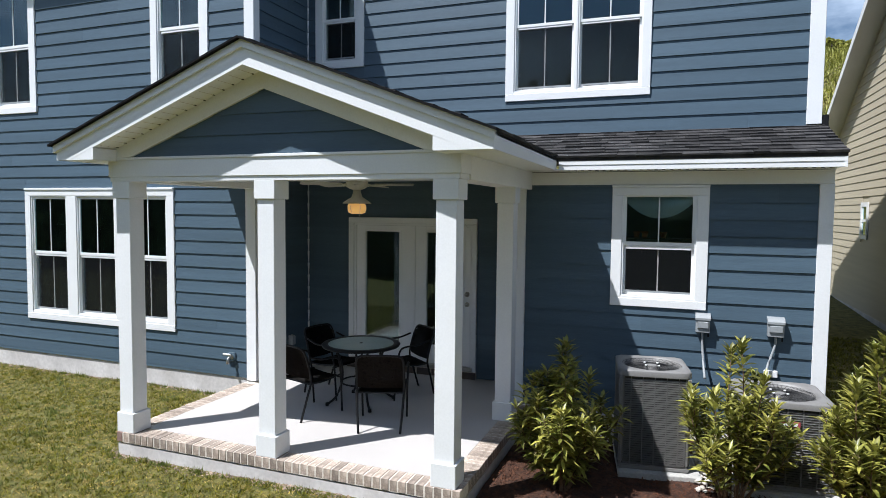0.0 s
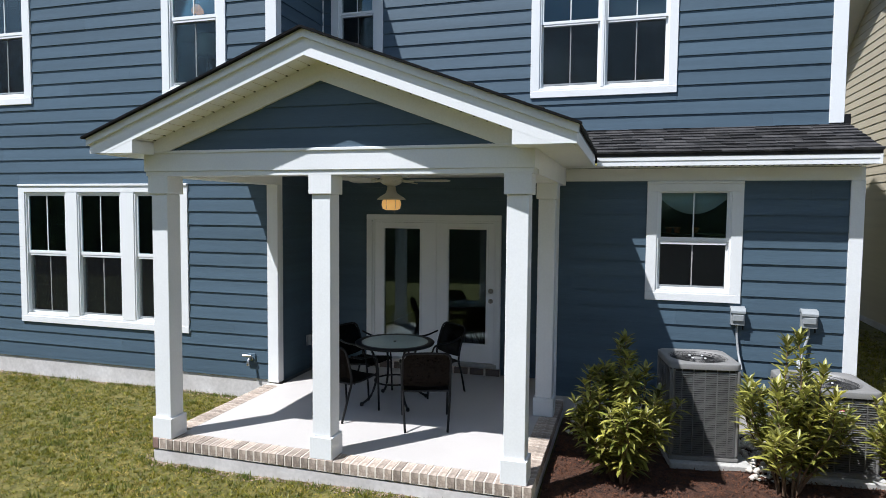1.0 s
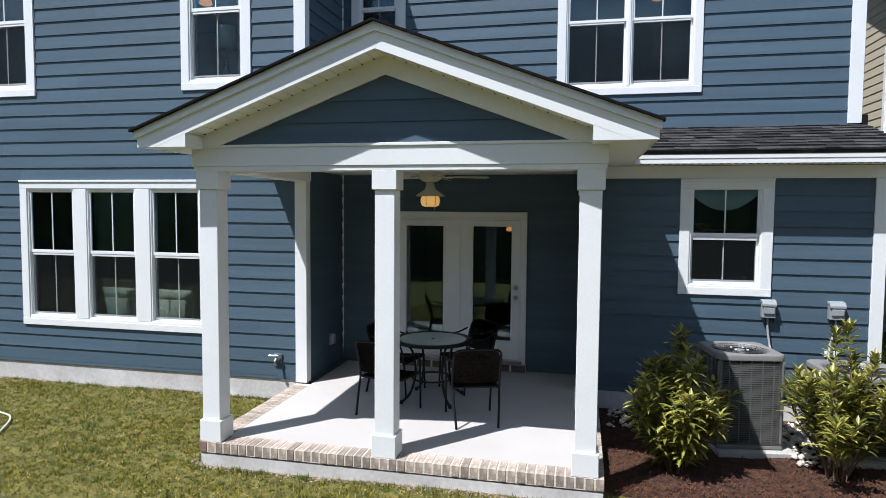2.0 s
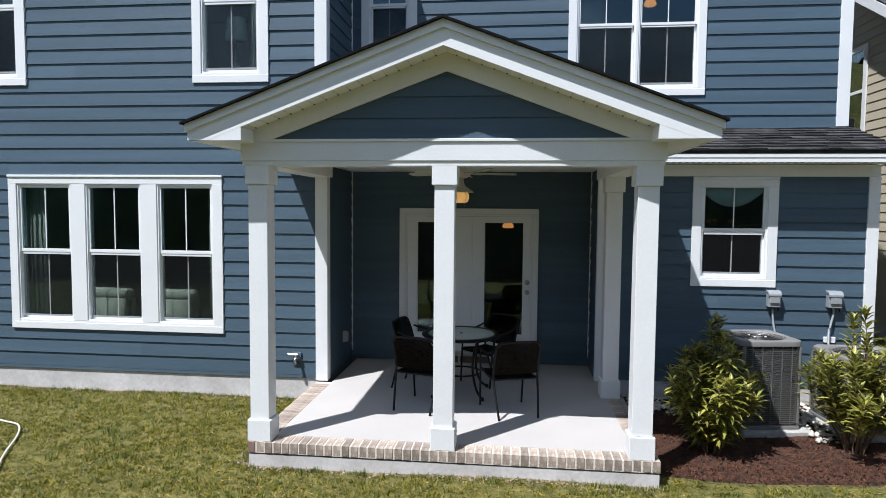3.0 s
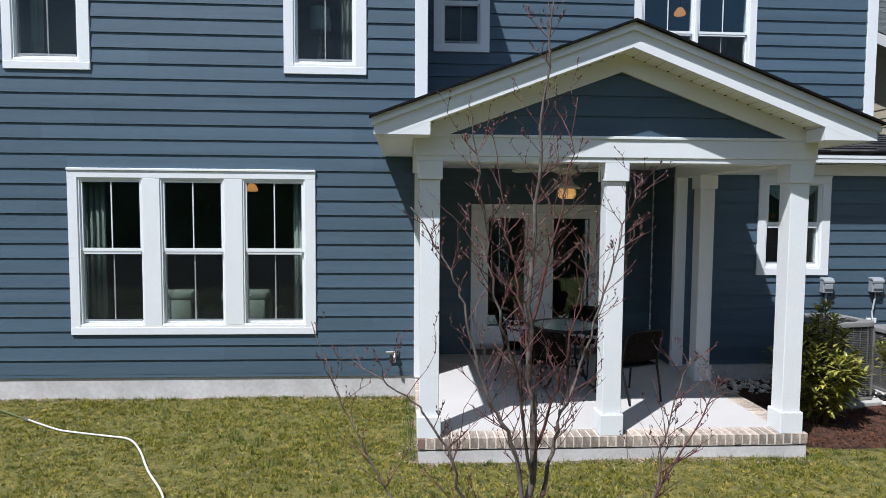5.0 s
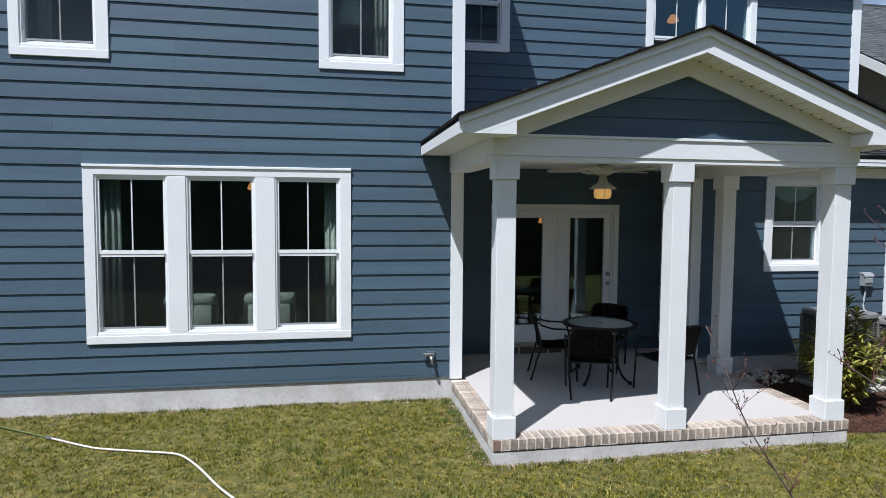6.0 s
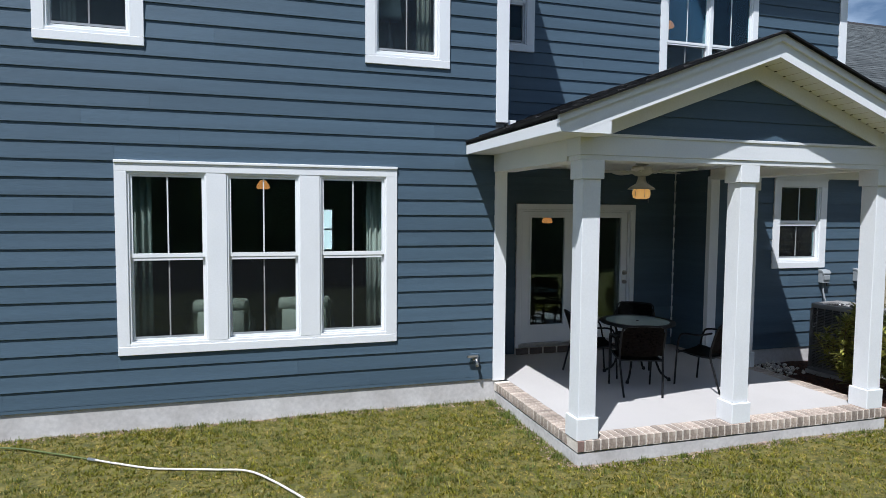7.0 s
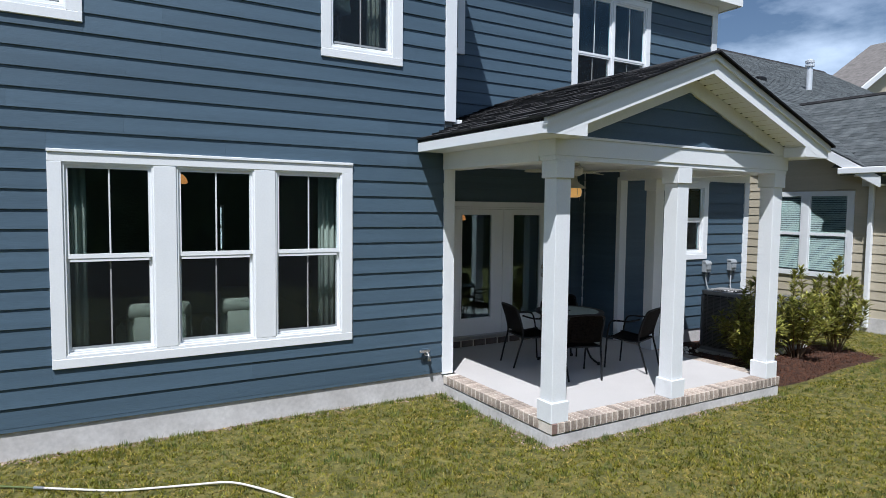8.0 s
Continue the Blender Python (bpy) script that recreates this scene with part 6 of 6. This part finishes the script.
part("ridge_cap", prism([(14.44, 7.90), (14.6, 8.04), (14.76, 7.90)], "x", NX - 0.43, 17.0), SHINGLE, nh, "dark ridge shingles")
part("ridge_cap", prism([(6.78, 5.05), (6.9, 5.125), (7.02, 5.05)], "y", 0.7, 9.6), SHINGLE, nh, "dark ridge shingles")
part("gutter", boxes((NX - 0.48, NX - 0.36, 0.7, 6.85, 3.07, 3.19), bevel=0.012), TRIM, nh, "white gutter")
part("wing_soffit", boxes((NX - 0.36, NX - 0.022, 0.7, 6.6, 3.02, 3.045)), SOFFIT, nh)
part("frieze", boxes((NX - 0.045, NX - 0.023, 1.0, 6.6, 2.84, 3.0195)), TRIM, nh)
part("downspout", boxes((NX - 0.10, NX - 0.023, 6.36, 6.45, 0.10, 3.02), bevel=0.008), TRIM, nh, "white downspout")
bm = bmesh.new()
shn = random.Random(6)
for kk in range(60):
    d0 = kk * 0.16
    y, z = 6.1 + d0 * 0.863, 3.03 + d0 * 0.505
    if y > 14.5:
        break
    x = NX - 0.44
    while x < 17:
        w = min(shn.choice((0.18, 0.28, 0.34, 0.5)), 17.001 - x)
        h = 0.006 + shn.choice((0, 0.003))
        v = [bm.verts.new(c) for c in ((x, y - 0.5 * h, z + 0.86 * h), (x + w - 0.006, y - 0.5 * h, z + 0.86 * h), (x + w - 0.006, y + 0.15, z + 0.088 + 0.003), (x, y + 0.15, z + 0.088 + 0.003), (x, y, z), (x + w - 0.006, y, z))]
        bm.faces.new((v[0], v[1], v[2], v[3]))
        bm.faces.new((v[4], v[5], v[1], v[0]))
        x += w
part("shingles", bm, SHINGLE_N, nh, kind="stuff")
bm = bmesh.new()
for kk in range(30):
    d0 = kk * 0.16
    x, z = NX - 0.38 + d0 * 0.867, 3.205 + d0 * 0.498
    if x > 6.85:
        break
    y = 0.7
    while y < (6.85 if x < NX + 0.2 else 10.2):
        w = shn.choice((0.18, 0.28, 0.34, 0.5))
        h = 0.006 + shn.choice((0, 0.003))
        v = [bm.verts.new(c) for c in ((x - 0.5 * h, y, z + 0.86 * h), (x - 0.5 * h, y + w - 0.006, z + 0.86 * h), (x + 0.15, y + w - 0.006, z + 0.090), (x + 0.15, y, z + 0.090), (x, y, z), (x, y + w - 0.006, z))]
        bm.faces.new((v[0], v[1], v[2], v[3]))
        bm.faces.new((v[4], v[5], v[1], v[0]))
        y += w
part("shingles", bm, SHINGLE_N, nh, kind="stuff")
pipe = part("vent_pipe", lathe([(0.085, 5.75), (0.085, 6.72), (0.13, 6.74), (0.13, 6.80), (0.09, 6.80), (0.09, 6.84), (0.13, 6.85), (0.13, 6.91), (0.06, 6.95)], 20, (10.04, 11.2)), GALV, nh, "shiny metal flue pipe")
part("pipe_flashing", lathe([(0.19, 5.84), (0.10, 6.02), (0.086, 6.03)], 20, (10.04, 11.2)), SHINGLE_N, pipe)
part("roof_vent", boxes((7.9, 8.25, 11.4, 11.7, 6.1, 6.26), bevel=0.03), IRON, nh, "small dark roof vent")

# a further house behind, roof only in view
fh = thing("far_house", "distant beige house with a brown-grey shingled roof", "house", (24, 16, 0))
part("wall", boxes((19.0, 28.6, 14.3, 16, 0, 7.2)), BEIGE, fh)
part("gable", prism([(19.0, 7.2), (23.8, 9.9), (28.6, 7.2)], "y", 14.3, 14.5), BEIGE, fh)
part("gable_roof", prism([(18.2, 7.22), (23.8, 10.36), (29.4, 7.22), (29.4, 7.02), (23.8, 10.16), (18.2, 7.02)], "y", 14.05, 16.2), surf("brown_shingle", (0.15, 0.135, 0.125), 0.92, 0.25, 5, 60, 0.5), fh, "brown-grey shingled gable roof")
part("rake_board", prism([(18.2, 7.19), (23.8, 10.33), (29.4, 7.19), (29.4, 6.93), (23.8, 10.07), (18.2, 6.93)], "y", 14.0, 14.049), TRIM, fh, "white rake board")


# ---- wooded rise behind ----
def wood_tree(x, y, base, h, r0, seed):
    rng = np.random.default_rng(seed)
    t = thing("tree", "leafy tree beyond the yard, added unseen where behind the camera", "tree", (x, y, base), group="trees beyond the yard")
    part("trunk", tube(bmesh.new(), [(x, y, base - 0.5), (x + 0.2, y, base + h * 0.5), (x, y, base + h * 0.9)], [0.22, 0.14, 0.04], 7), BARK, t)
    n = 2200
    v, f = [], []
    clumps = [(rng.normal(0, r0 * 0.55), rng.normal(0, r0 * 0.45), base + h * rng.uniform(0.22, 1.0), r0 * rng.uniform(0.25, 0.5)) for _ in range(16)]
    for _ in range(n):
        cx, cy, cz, cr = clumps[rng.integers(len(clumps))]
        d = rng.normal(0, 1, 3)
        d /= np.linalg.norm(d) + 1e-6
        p = np.array([x + cx, y + cy, cz]) + d * cr * rng.uniform(0.6, 1.05)
        a, b = rng.normal(0, 1, 3), rng.normal(0, 1, 3)
        a, b = a / np.linalg.norm(a) * 0.17, b / np.linalg.norm(b) * 0.11
        i = len(v)
        v += [p - a, p + b, p + a, p - b]
        f.append((i, i + 1, i + 2, i + 3))
    me = raw_mesh("crown", v, f)
    me.materials.append(FARLEAF)
    part("crown", me, FARLEAF, t, "sparse yellow-green spring leaves", kind="stuff")
    return t


def bank(x, y):
    return -0.5 + 18.8 * (1 - math.exp(-((y - 40) / 15) ** 2)) + 0.5 * math.sin(x * 0.3)


bm = bmesh.new()
hx, hy = [-30 + 3 * i for i in range(40)], [40 + 2.5 * j for j in range(18)]
g = [[bm.verts.new((x, y, bank(x, y))) for x in hx] for y in hy]
for j in range(len(hy) - 1):
    for i in range(len(hx) - 1):
        bm.faces.new((g[j][i], g[j][i + 1], g[j + 1][i + 1], g[j + 1][i]))
mesh_thing("hillside", bm, surf("hill_scrub", (0.11, 0.11, 0.022), 1.0, 0.4, 0.5, 4, 1.0, tint=(0.21, 0.18, 0.05), dist=0.3), "steep grassy bank behind the houses", "hill", "structure", True)
r = np.random.default_rng(77)
v, f = [], []
for _ in range(9000):
    x, y = r.uniform(3, 22), r.uniform(46, 68)
    z = bank(x, y)
    for _ in range(4):
        a, h, w = r.uniform(0, 6.283), r.uniform(0.15, 0.65), r.uniform(0.02, 0.06)
        i = len(v)
        v += [(x - w * math.sin(a), y + w * math.cos(a), z - 0.1), (x + w * math.sin(a), y - w * math.cos(a), z - 0.1), (x + math.cos(a) * h * 0.7, y + math.sin(a) * h * 0.7, z + h)]
        f.append((i, i + 1, i + 2))
me = raw_mesh("bank_grass", v, f)
me.materials.append(FARLEAF)
tagged(new("bank_grass", me), "long olive-green grass on the bank", "grass", kind="stuff")
rt = random.Random(77)
for k in range(4):
    x = 11.2 + 0.95 * k
    wood_tree(x, 66.0 + 0.4 * k, bank(x, 66.0) - 0.6, 1.7 + 0.25 * (k % 2), 0.6, 100 + k)

# ---- tree line added unseen behind the camera, closing the yard and darkening window reflections ----
first = wood_tree(-26.0, -24.0, -2.2, 9.5, 3.2, 300)
for k in range(20):
    copy_thing(first, pose(-26.0 + 2.5 * (k + 1) + rt.uniform(-0.6, 0.6), -24.0 + rt.uniform(-1.5, 1.5), 0, 0, 0, rt.uniform(0, 360)))


# added unseen mass closing the yard behind the camera; blocks sky fill, darkens reflections
bm = bmesh.new()
cols = []
for i in range(61):
    x = -34 + i
    line = []
    for j in range(14):
        a = math.pi * j / 13
        n1 = noise.noise((x * 0.35, j * 0.45, 3.0)) + 0.5 * noise.noise((x * 1.1, j * 1.3, 9.0))
        line.append(bm.verts.new((x, -7.5 + 2.0 * math.cos(a) * (1 + 0.3 * n1), -0.1 + (5.2 + 0.9 * noise.noise((x * 0.3, 0.0, 1.0))) * max(0.0, math.sin(a)) ** 0.6 * (1 + 0.18 * n1))))
    cols.append(line)
for a, b in zip(cols, cols[1:]):
    for j in range(13):
        bm.faces.new((a[j], b[j], b[j + 1], a[j + 1]))
mesh_thing("thicket", bm, surf("sky_blocker_green", (0.09, 0.125, 0.07), 0.9, 0.5, 2.0, 14, 1.0, tint=(0.15, 0.19, 0.10), dist=0.15), "dark green mass added out of view to cut sky fill and reflections", "thicket", "structure")
